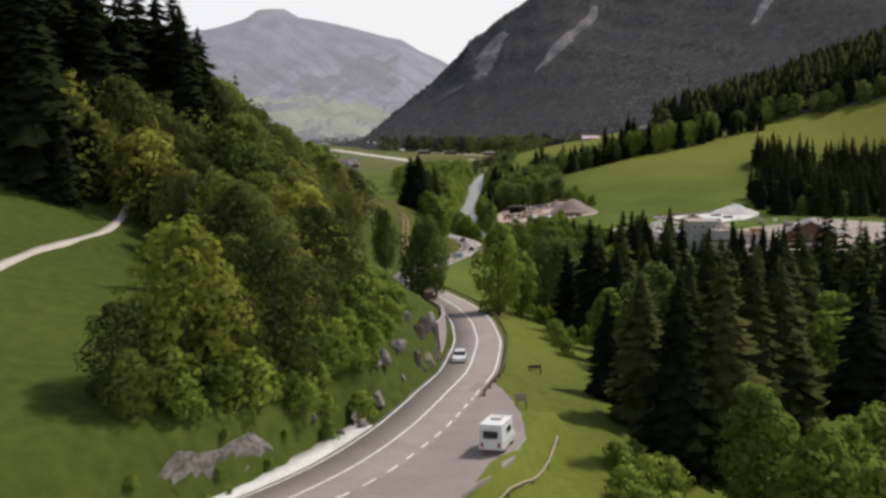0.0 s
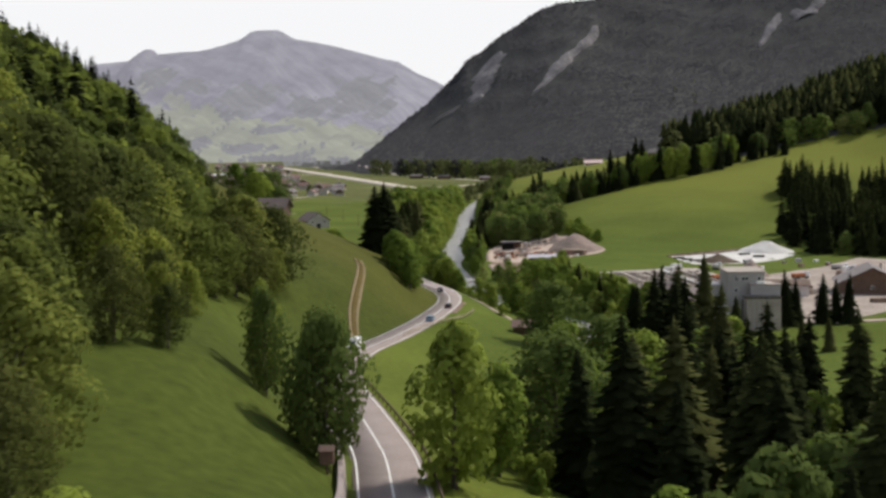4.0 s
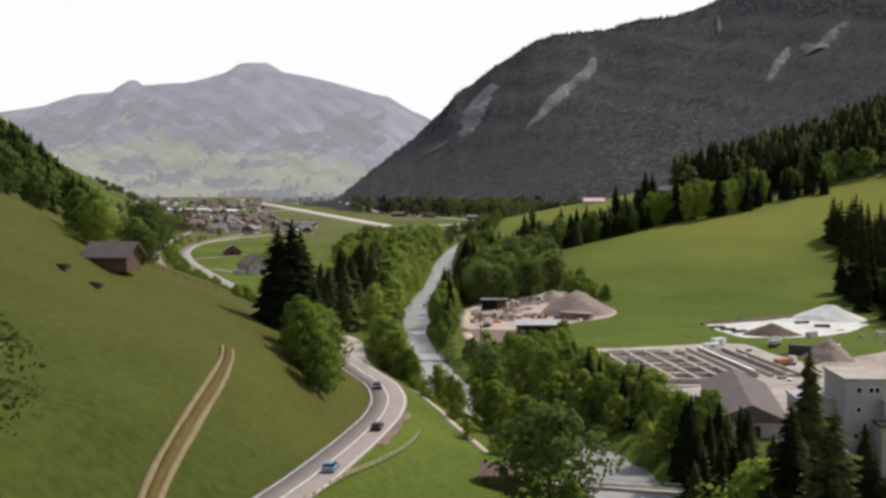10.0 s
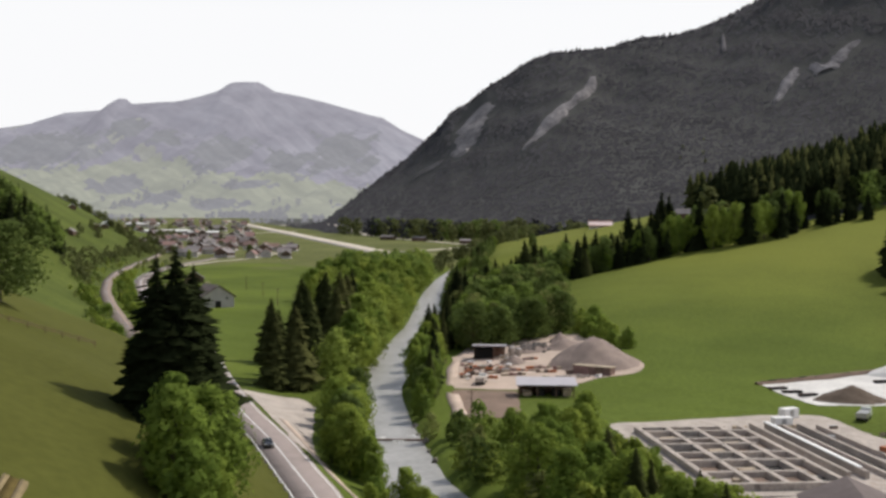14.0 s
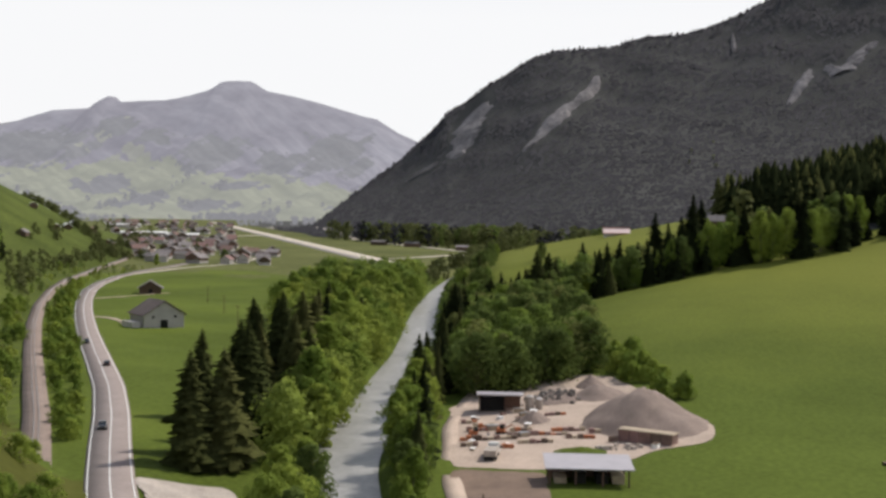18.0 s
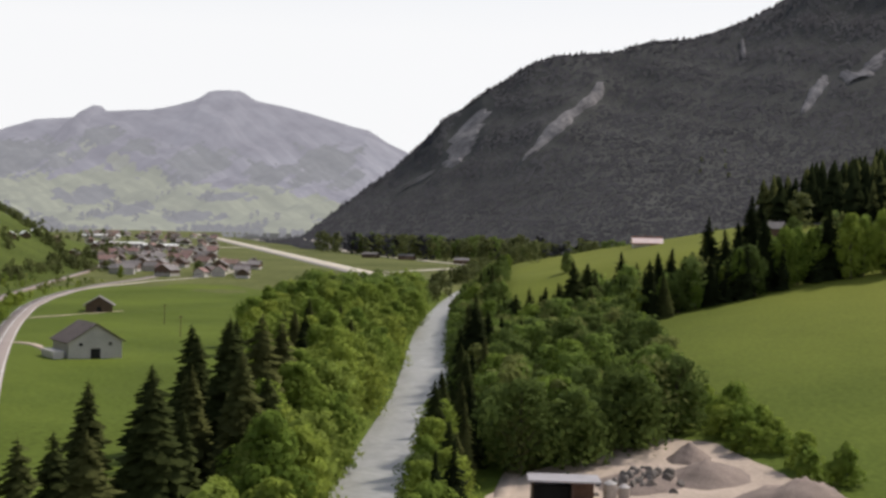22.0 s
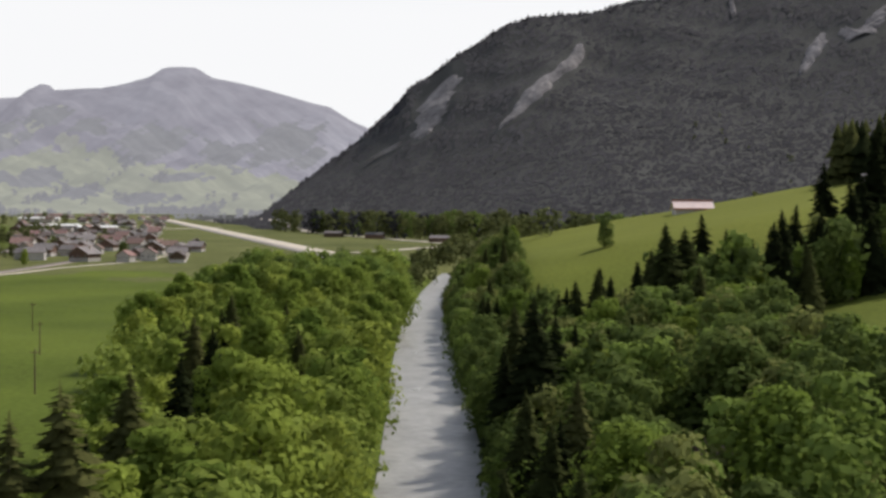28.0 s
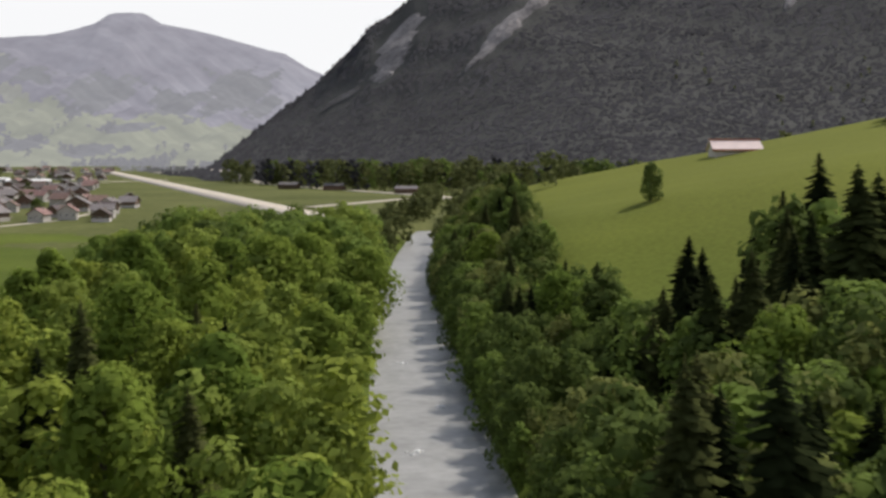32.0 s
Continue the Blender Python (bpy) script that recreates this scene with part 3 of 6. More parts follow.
def patch(name, outline, mat, label, cell=1.5, lift=0.1, category="yard"):
    """A flat area that follows the land: rings drawn in from a slightly uneven outline."""
    p = np.array(outline + outline[:1], float)
    seg = np.r_[0, np.cumsum(np.hypot(*np.diff(p, axis=0).T))]
    t = np.arange(0, seg[-1], cell)
    e = np.stack([np.interp(t, seg, p[:, 0]), np.interp(t, seg, p[:, 1])], 1)
    for _ in range(3):
        e = (np.roll(e, 1, 0) + 2 * e + np.roll(e, -1, 0)) / 4
    e += 0.45 * np.stack([rough(e[:, 0], e[:, 1], 0.5), rough(e[:, 1], e[:, 0], 0.5, 2)], 1)
    mid, n = e.mean(0), len(e)
    rings = max(6, int(np.hypot(*(e - mid).T).max() / 1.6))
    v, f = [], []
    for r in range(rings + 1):
        q = mid + (e - mid) * (1 - r / (rings + 0.5))
        z = land(q[:, 0], q[:, 1]) + lift
        v += np.stack([q[:, 0], q[:, 1], z], 1).tolist()
        if r:
            f += [((r - 1) * n + k, (r - 1) * n + (k + 1) % n, r * n + (k + 1) % n, r * n + k) for k in range(n)]
    f.append(tuple(rings * n + k for k in range(n)))
    return tagged(new(name, mesh_from(name, v, f, mat, True)), label, category, kind="structure")


lay_y = np.arange(80, 143, 1.0)
lay_l, lay_r = road_x(lay_y) + 2.4, np.interp(lay_y, [80, 84, 97, 107, 116, 124, 134, 142], [-13, -10, -1, 3.5, 5.6, 5.5, 4.6, 3.2])
sh = Shape()
for k, y in enumerate(lay_y):
    z = float(road_z(y)) - 0.012
    sh.v += [(lay_l[k], y, z), (lay_r[k] + 0.25 * rough(y, y, 0.6), y, z), (lay_r[k] + 0.25 * rough(y, y, 0.6), y, z - 0.4)]
    if k:
        j = 3 * k
        sh.f += [(j - 3, j - 2, j + 1, j), (j - 2, j - 1, j + 2, j + 1)]
tagged(new("pavement", mesh_from("pavement", sh.v, sh.f, ASPHALT)), "wedge-shaped asphalt lay-by beside the road", "lay-by", kind="structure")
patch("yard", [(20, 643), (38, 643), (55, 650), (61, 657), (74, 664), (78, 676), (71, 706), (64, 738), (52, 746), (38, 736), (29, 728), (20, 712)], GRAVEL, "pinkish pale gravel storage yard")
patch("soil", [(19.5, 600), (36, 600), (37.5, 641), (20, 641)], DIRT, "bare brown soil beside the gravel yard")
patch("yard", [(55, 591), (91, 606), (108, 606), (115, 562), (108, 520), (92, 498), (62, 498)], CONCRETE, "pale concrete construction ground")
patch("yard", [(104, 646), (140, 667), (152, 671), (166, 656), (150, 634), (133, 621), (111, 618)], WHITE_GRAVEL, "white gravel storage ground beside the meadow")
patch("yard", [(98, 545), (160, 600), (190, 640), (215, 600), (180, 500), (120, 450), (100, 438), (76, 432), (80, 500)], YARD_SOIL, "stony grey-brown ground of a building-materials works")
patch("turnout", [(-33, 613), (-18, 621), (-13.5, 610), (-9, 566), (-5, 540), (-9, 545), (-19, 577), (-28, 604)], CONCRETE, "pale gravel turnout beside the road")
patch("soil", [(-2, 427), (5, 432), (8, 468), (4, 462)], DIRT, "bare trodden soil at the roadside")

# ---- walls, rails and fences ----
c, side = smooth_line([(float(road_x(y)), y) for y in range(166, 264, 6)], 1.5)
sh, n = Shape(), len(c)
for k in range(n):
    h = float(np.interp(c[k][1], [166, 190, 215, 240, 262], [4.6, 3.6, 2.5, 1.3, 0.7]))
    for d, z in ((-4.6, -0.6), (-4.95, h), (-5.5, h), (-5.6, -0.6)):
        x, y = c[k] + side[k] * d
        sh.v.append((x, y, float(road_z(c[k][1])) + z))
    if k:
        j = 4 * k
        sh.f += [(j - 4, j - 3, j + 1, j), (j - 3, j - 2, j + 2, j + 1), (j - 2, j - 1, j + 3, j + 2)]
sh.f += [(0, 1, 2, 3), (4 * n - 1, 4 * n - 2, 4 * n - 3, 4 * n - 4)]
tagged(new("retaining_wall", mesh_from("retaining_wall", sh.v, sh.f, WALL_CONCRETE)), "smooth pinkish concrete retaining wall at the foot of the slope", "wall", kind="structure")


def rail_fence(name, points, off, gap, post, rails, mats, label, beam=0.06, zf=ground):
    c, side = smooth_line(points, gap, 2)
    p = c + side * off
    root = thing(name, pose(float(p[0][0]), float(p[0][1]), 0), label, "fence")
    zs = [float(zf(*q)) for q in p]
    o = p[0]
    proto = Shape().box(-post[0], -post[0], -0.4, post[0], post[0], post[1])
    me = mesh_from("post", proto.v, proto.f, mats[0])
    for q, z in zip(p, zs):
        ob = new("post", me)
        ob.parent = root
        ob.location = (q[0] - o[0], q[1] - o[1], z)
    for h in rails:
        part("rail", Shape().pipe([(*(a - o), za + h) for a, za in zip(p, zs)], beam), mats[1], root)
    return root


rail_fence("guard_rail", [p for p in ROAD if 128 <= p[1] <= 300], 4.6, 4.0, (0.09, 0.75), (0.6, 0.72), (WOOD, WOOD), "dark weathered guard rail beside the road", 0.13, lambda x, y: road_z(y))
rail_fence("field_fence", [(-7, 372), (-2, 391), (1, 405), (4.5, 417), (8, 432), (10, 447)], 0.0, 3.2, (0.08, 1.1), (0.55, 0.95), (PALE_WOOD, PALE_WOOD), "pale timber rail fence below the road", 0.07)
rail_fence("handrail", [(9, 121), (7.5, 114), (5.5, 108), (2, 101)], 0.0, 3.0, (0.07, 1.0), (0.95,), (PALE_WOOD, PALE_WOOD), "pale handrail beside the lay-by", 0.1)
rail_fence("hedge_fence", [(-47, 545), (-60, 520), (-70, 500)], 0.0, 4.0, (0.07, 1.0), (0.5, 0.9), (WOOD, WOOD), "old timber fence on the hillside", 0.06)


def boulder(seed, r):
    g = random.Random(seed)
    bm = bmesh.new()
    bmesh.ops.create_icosphere(bm, subdivisions=2, radius=r)
    for v in bm.verts:
        v.co *= 1 + 0.35 * noise.noise(v.co / r * 1.3 + Vector((seed * 3.1, 0, 0)))
    for _ in range(11):
        n = Vector((g.gauss(0, 1), g.gauss(0, 1), g.gauss(0, 1))).normalized()
        d = r * g.uniform(0.5, 0.8)
        for v in bm.verts:
            over = v.co.dot(n) - d
            if over > 0:
                v.co -= n * over
    me = bpy.data.meshes.new("rock")
    bm.to_mesh(me), bm.free()
    me.materials.append(ROCK)
    return me


ROCKS = [boulder(k, 1.0) for k in range(5)]


def rocks(points, size, label, group, rise=lambda x, y: 0.0):
    for x, y in points:
        s = rng.uniform(*size)
        ob = tagged(new("rock", ROCKS[rng.randrange(5)]), label, "rock", group)
        ob.matrix_basis = Matrix.LocRotScale((x, y, float(ground(x, y)) + rise(x, y) + 0.1 * s), Euler((rng.uniform(-0.4, 0.4), rng.uniform(-0.4, 0.4), rng.uniform(0, 6))), (s, s * rng.uniform(0.6, 1), s * rng.uniform(0.7, 1.4)))


def rock_face(points, off, tall, mat, label, seed=0):
    """A broken rock face along a line: courses of jagged ledges leaning back into the slope."""
    c, side = smooth_line(points, 0.9, 3)
    sh, q, g = Shape(), 9, random.Random(seed)
    for k in range(len(c)):
        top = tall * (0.72 + 0.28 * math.sin(k * 0.31 + seed) * math.cos(k * 0.13)) * min(1, 0.25 + k / 6, 0.25 + (len(c) - 1 - k) / 6)
        for j in range(q):
            u = j / (q - 1)
            d = off - u * 0.7 + 0.1 - 0.35 * abs(noise.noise(Vector((c[k][0] * 0.5, c[k][1] * 0.5, u * 3 + seed)))) - 0.35 * (g.random() - 0.5)
            x, y = c[k] + side[k] * d
            base = float(road_z(c[k][1]))
            sh.v.append((x, y, base - 0.6 + (top + 0.6) * min(1, u * 1.35) - (2.2 if j == q - 1 else 0) + 0.3 * (g.random() - 0.5)))
            if k and j:
                o = k * q + j
                sh.f.append((o - q - 1, o - 1, o, o - q))
    ob = new("rock_outcrop", mesh_from("rock_outcrop", sh.v, sh.f, mat))
    return tagged(ob, label, "rock", "roadside rock faces")


rock_face([p for p in ROAD if 90 <= p[1] <= 112], -6.6, 5.0, ROCK, "grey broken rock face in the roadside cutting", 1)
rock_face([p for p in ROAD if 118 <= p[1] <= 152] + [(0.8, 163)], -5.6, 3.4, ROCK, "grey broken rock face in the roadside cutting", 2)
rocks([(float(river_x(y)) + s * rng.uniform(7.5, 8.6), y) for y in range(560, 620, 9) for s in (-1, 1)] + [(float(river_x(y)) + s * rng.uniform(6.5, 8.5), y) for y in range(408, 460, 8) for s in (-1, 1)], (0.5, 1.2), "grey boulder on the river bank", "river boulders")


# ---- trees ----
def conifer(seed, h, spread, dense=1.0):
    g = random.Random(seed)
    tr = Shape().tube((0, 0, -1.0), (0, 0, h * 0.4), h * 0.017, h * 0.012, 7, False).tube((0, 0, h * 0.4), (0, 0, h * 0.96), h * 0.012, 0.03, 7, False)
    cr = Shape()
    z = h * 0.04
    while z < h * 0.985:
        t = (z - h * 0.04) / (h * 0.96)
        r = spread * min(0.94, (1 - t) ** 0.72 * 1.08) * g.uniform(0.78, 1.12) + 0.15
        n = int((9 + 6 * (1 - t)) * min(1, dense + 0.2))
        a0 = g.uniform(0, 6.28)
        for k in range(n):
            a = a0 + 6.283 * (k + g.uniform(-0.35, 0.35)) / n
            l = r * g.uniform(0.5, 1.15) * (1 + 0.32 * noise.noise(Vector((math.cos(a) * 1.4, math.sin(a) * 1.4, z * 0.28 + seed * 9))))
            droop = l * g.uniform(0.25, 0.6) * (1.1 - 0.6 * t)
            w = (l * g.uniform(0.2, 0.34) + 0.12) / min(1, dense + 0.2) * (0.78 if dense > 1 else 1)
            ca, sa, o = math.cos(a), math.sin(a), len(cr.v)
            zz = z + g.uniform(-0.02, 0.02) * h
            for d, s, dz in ((0.0, 0, 0.12 * l), (0.4, 0, 0.03 * l), (0.42, w, -droop * 0.5), (0.42, -w, -droop * 0.5), (0.72, w * 0.75, -droop * 0.95), (0.72, -w * 0.75, -droop * 0.95), (0.7, 0, -droop * 0.4), (1, g.uniform(-0.2, 0.2) * w, -droop * 0.8)):
                cr.v.append((ca * l * d - sa * s, sa * l * d + ca * s, zz + dz))
                cr.n.append(tuple(Vector((ca - sa * s / l * 0.9, sa + ca * s / l * 0.9, 0.75 + g.uniform(-0.2, 0.2))).normalized()))
            cr.f += [(o, o + 1, o + 2), (o, o + 3, o + 1), (o + 1, o + 6, o + 4, o + 2), (o + 1, o + 3, o + 5, o + 6), (o + 6, o + 7, o + 4), (o + 6, o + 5, o + 7)]
        z += h * g.uniform(0.022, 0.034) * (0.8 + 0.5 * (1 - t)) / dense
    cr.tube((0, 0, h * 0.94), (0, 0, h * 1.02), 0.16, 0.01, 4, False)
    cr.n += [(0, 0, 1)] * (len(cr.v) - len(cr.n))
    return tr, cr


def broadleaf(seed, h, spread, low=0.18, leaf=0.31, count=3000, lumps_n=22):
    g = random.Random(seed)
    tr = Shape().tube((0, 0, -0.9), (0, 0, h * 0.35), h * 0.02 + 0.05, h * 0.014, 7, False).tube((0, 0, h * 0.35), (0, 0, h * 0.88), h * 0.014, 0.03, 6, False)
    lumps = []
    for k in range(lumps_n):
        a, t = k * 2.4 + g.uniform(-0.5, 0.5), (k + 0.5) / lumps_n
        z = h * (low + (0.93 - low) * t) + g.uniform(-0.4, 0.4)
        rr = spread * math.sin(math.pi * min(0.93, 0.2 + 0.72 * t)) ** 0.75
        d = rr * g.uniform(0.35, 0.8)
        lumps.append((math.cos(a) * d, math.sin(a) * d, z, rr * g.uniform(0.36, 0.56)))
        if k % 2:
            tr.tube((0, 0, max(h * 0.15, z - h * 0.22)), (math.cos(a) * d * 0.9, math.sin(a) * d * 0.9, z), h * 0.006 + 0.02, 0.02, 5, False)
    lumps += [(0, 0, h * 0.88, spread * 0.36), (0.2, 0, h * 0.6, spread * 0.5)]
    heart = Vector((0, 0, h * 0.5))
    cr = Shape()
    for k in range(count):
        cx, cy, cz, r = lumps[k % len(lumps)]
        u = Vector((g.gauss(0, 1), g.gauss(0, 1), g.gauss(0.2, 0.9))).normalized()
        p = Vector((cx, cy, cz)) + u * r * (g.random() ** 0.2) * 1.08
        if p.z < h * low * 0.7:
            continue
        nrm = (u * 1.5 + Vector((g.gauss(0, 0.4), g.gauss(0, 0.4), 0.3 + g.gauss(0, 0.4)))).normalized()
        q = nrm.to_track_quat("Z", "Y")
        s = leaf * g.uniform(0.55, 1.35)
        soft = tuple((u * 0.8 + (p - heart) / h * 0.7 + nrm * 0.35 + Vector((0, 0, 0.15))).normalized())
        a, o = g.uniform(0, 6.28), len(cr.v)
        for m in range(4):
            b, e = a + m * 1.571, s * (1.0 if m % 2 else 0.6)
            cr.v.append(tuple(p + q @ Vector((math.cos(b) * e, math.sin(b) * e, g.uniform(-0.2, 0.2) * s))))
            cr.n.append(soft)
        cr.f.append((o, o + 1, o + 2, o + 3))
    return tr, cr


def make_tree(name, shapes, leaf_mat, label, group):
    root = tagged(new(name), label, "tree" if "bush" not in name else "bush", group)
    part("trunk", shapes[0], BARK, root), part("crown", shapes[1], leaf_mat, root)
    return root


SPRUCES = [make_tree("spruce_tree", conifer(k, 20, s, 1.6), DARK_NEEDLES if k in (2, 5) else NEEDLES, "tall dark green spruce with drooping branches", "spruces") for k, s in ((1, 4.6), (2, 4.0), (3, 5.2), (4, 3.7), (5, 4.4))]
LEAFY = [make_tree("broadleaf_tree", broadleaf(10 + k, 12, s, l), GROVE_LEAVES[4] if k in (1, 4) else LEAVES, "bushy broadleaf tree in fresh spring leaf", "broadleaf trees") for k, (s, l) in enumerate(((4.3, 0.06), (5.2, 0.1), (3.6, 0.05), (4.7, 0.2), (3.9, 0.08), (3.3, 0.1)))]
# third kind carries the wood's shade as darker leaf colour
SLOPE_TREES = [make_tree("deciduous_tree", broadleaf(50 + k, 12, sp, 0.06, 0.27, 3400, 26), SLOPE_LEAVES[m], lab, "slope trees") for k, (sp, m, lab) in enumerate(((4.6, 0, "olive broadleaf tree on the steep slope"), (4.0, 1, "dark olive broadleaf tree on the steep slope"), (5.0, 3, "broadleaf tree with shade-darkened leaves on the slope"), (3.8, 2, "lime green broadleaf tree on the steep slope")))]
BUSHES = [make_tree("bush", broadleaf(30 + k, 4, s, 0.02, 0.26, 800, 12), LEAVES, "low leafy bush in spring green", "bushes") for k, s in enumerate((2.2, 2.7, 1.8))]
SIZE = {"spruce_tree": 20, "deciduous_tree": 12, "broadleaf_tree": 12, "bush": 4}
placed, used = [], set()


def plant(kinds, x, y, h, fat=1.0):
    proto = kinds[rng.randrange(len(kinds))]
    k = h / SIZE[proto.name.split(".")[0]]
    m = Matrix.LocRotScale((x, y, float(ground(x, y)) - 0.1), Euler((rng.uniform(-0.04, 0.04), rng.uniform(-0.04, 0.04), rng.uniform(0, 6.28))), None)
    if proto.name in used:
        t = copy_thing(proto, m)
    else:
        used.add(proto.name)
        t = proto
        t.matrix_basis = m
    t.scale = (k * fat * rng.uniform(0.92, 1.1), k * fat * rng.uniform(0.92, 1.1), k)
    placed.append((x, y))
    return t


def grove(kinds, spots, n, h, apart=4.0, fat=1.0):
    """n trees strewn in a band; spots are rows of (y, x0, x1)."""
    ys = [s[0] for s in spots]
    for k in range(n):
        for _ in range(25):
            y = rng.uniform(ys[0], ys[-1])
            x = rng.uniform(float(np.interp(y, ys, [s[1] for s in spots])), float(np.interp(y, ys, [s[2] for s in spots])))
            if all((x - a) ** 2 + (y - b) ** 2 > apart * apart for a, b in placed[-400:]):
                plant(kinds, x, y, rng.uniform(*h), fat)
                break


# single trees that stand out
DARKER, BRIGHT = [SPRUCES[1], SPRUCES[4]], [LEAFY[0], LEAFY[2], LEAFY[5]]
[plant(DARKER, x, y, h, f) for x, y, h, f in ((-19.5, 492, 25, 1.45), (-16.2, 494, 21, 1.3), (-22.8, 494, 22.5, 1.35), (-18.3, 498, 24, 1.4), (-21.5, 490, 20.5, 1.3), (-17.2, 490, 18, 1.25), (-14.2, 497, 15, 1.2))]
for x, y, h in ((-9.5, 458, 12.5), (-13, 466, 14.5), (-9.5, 470, 13), (-15, 474, 13), (-12, 481, 13), (-8.5, 464, 10)):
    plant(BRIGHT, x, y, h, 1.1)
plant([LEAFY[1]], -7.9, 225, 17, 0.66), plant([LEAFY[1]], -8.5, 226.2, 15.5, 0.66), plant(BRIGHT, 6.0, 222.5, 18, 0.95), plant(BRIGHT, 11, 237, 14, 0.9), plant(LEAFY, 12, 250, 10)
plant(LEAFY, -16.2, 238, 13, 0.5), plant(LEAFY, -17.2, 242, 13.5, 0.5), plant(SLOPE_TREES[2:3], -22, 176, 9.5, 0.9), plant(SLOPE_TREES[1:2], -26, 172, 10.5, 0.9)
plant(LEAFY, 27, 330, 15.5, 1.1), plant(LEAFY, 30, 407, 17.5, 1.15), plant(LEAFY, 32, 398, 9, 1.0), plant(LEAFY, 23, 322, 12)
plant(LEAFY, -68, 553, 16, 1.3), plant(LEAFY, -66, 538, 11, 1.2), plant(LEAFY, 69, 1034, 9.5, 1.0)
plant(LEAFY, -63, 497, 11, 1.3), plant(LEAFY, -67, 507, 12, 1.3), plant(LEAFY, -58, 514, 10, 1.2), plant(LEAFY, -74, 515, 11, 1.3)
[plant(SLOPE_TREES[1:3], x, y, h, 1.2) for x, y, h in ((-34, 352, 17), (-38, 344, 19), (-42, 352, 18), (-36, 360, 12), (-33, 338, 13), (-37, 326, 15), (-38, 312, 14), (-39, 298, 14))]
for x, y, h in ((-93, 492, 10), (-97, 500, 9), (-90, 508, 5), (-96, 530, 12), (-101, 538, 13), (-92, 541, 8), (-106, 520, 12), (-98, 552, 10)):
    plant([LEAFY[1], LEAFY[4]], x, y, h, 1.15)
for x, y, h in ((-30, 244, 9), (-33, 252, 11), (-28, 236, 8), (-35, 240, 13), (-31, 262, 8), (-37, 262, 12), (-25, 228, 7), (-29, 222, 10)):
    plant(SLOPE_TREES[:3], x, y, h, 0.95)
# wood on the slope above the road
# weighted to darker leaves, so the wood's shade is in the colour
SHADY = [SLOPE_TREES[k] for k in (0, 1, 1, 2, 2, 3)]
grove(SHADY, [(106, -25, -20), (122, -26, -17), (150, -31, -16), (170, -38, -20)], 29, (8, 16), 3.2, 1.1)
# darker-leaved trees put the lower slope's shadow into colour
grove([SLOPE_TREES[1], SLOPE_TREES[2], SLOPE_TREES[2]], [(170, -38, -20), (205, -54, -27), (218, -62, -31)], 24, (8, 15), 3.2, 1.1)
grove(SHADY, [(200, -62, -36), (260, -66, -41), (320, -66, -43), (366, -58, -38)], 24, (15, 23), 4.4, 1.1)
grove(DARKER, [(194, -90, -64), (235, -96, -60)], 26, (28, 38), 4, 1.15)
[plant(DARKER, x, y, h, 1.2) for x, y, h in ((-57, 238, 34), (-53, 236, 28), (-50, 228, 31), (-55, 227, 36), (-48.5, 238, 23), (-52, 222, 33), (-60, 232, 35))]
grove(DARKER, [(188, -92, -62), (205, -92, -60)], 10, (10, 17), 4, 1.1)
grove(BUSHES, [(112, -18, -15), (130, -13.5, -9.5), (160, -11, -8)], 34, (1.4, 3.4), 1.1)
rocks([(float(road_x(y)) - rng.uniform(7.5, 12), y) for y in range(112, 160, 4)], (0.4, 1.1), "grey rock on the roadside bank", "bank rocks")
rocks([(float(road_x(y)) - rng.uniform(5.0, 6.4), y) for y in range(118, 168, 3)], (0.6, 1.35), "large grey rock jutting from the roadside bank", "bank rocks")
grove(BUSHES, [(84, -32, -27), (98, -24, -20), (110, -19, -16)], 10, (0.7, 1.2), 1.6)
grove(BUSHES, [(100, -29, -24), (112, -23, -17.5), (135, -15, -9.5), (165, -16, -9.5)], 34, (2.5, 5.5), 1.5)
grove(SHADY, [(98, -30, -26), (112, -26, -20.5), (135, -20, -15)], 10, (5, 10), 2.4, 1.1)
# gorge right of the road
for x, y, h in ((24, 222, 24), (30, 224, 25), (36, 206, 23), (44, 200, 26), (38, 190, 27), (27, 207, 20), (26.5, 172, 17), (33, 178, 20), (40, 165, 24), (21, 240, 18), (29, 250, 21), (36, 240, 22), (50, 180, 28)):
    plant(SPRUCES, x, y, h, 1.1)
grove(DARKER + DARKER + SPRUCES, [(150, 34, 82), (230, 34, 84), (300, 38, 78), (335, 40, 66), (374, 48, 60)], 56, (19, 29), 4.2, 1.1)
grove(LEAFY, [(150, 30, 60), (230, 24, 66), (320, 30, 64), (380, 50, 58)], 34, (13, 21), 4.0, 1.0)
plant(LEAFY, 19, 252, 19, 1.0), plant(LEAFY, 23, 264, 17, 1.0), [plant(SPRUCES, x, y, h, 1.15) for x, y, h in ((23, 128, 22), (28, 132, 24), (33, 140, 25), (21, 143, 19), (27, 148, 22), (52, 128, 26), (50, 116, 23), (40, 150, 25), (45, 136, 27), (18, 155, 14), (24, 160, 18), (34, 155, 23), (56, 112, 25), (-27, 130, 9), (-31, 136, 11), (-26, 138, 10))], plant(BRIGHT, 29, 119, 14, 1.05), plant(BRIGHT, 32, 110, 13.5, 1.1), plant(BRIGHT, 36, 116, 13, 1.1), plant(BRIGHT, 35, 104, 13, 1.1), plant(BRIGHT, 41, 122, 14, 1.1), plant(SPRUCES, -34, 146, 14), plant(SPRUCES, -31, 158, 15), plant(SPRUCES, -36, 165, 16), plant(SPRUCES, -29, 140, 10)
grove(LEAFY, [(112, 20, 34), (170, 22, 40), (260, 19, 38), (345, 24, 40)], 12, (8, 15), 3.8, 1.1)
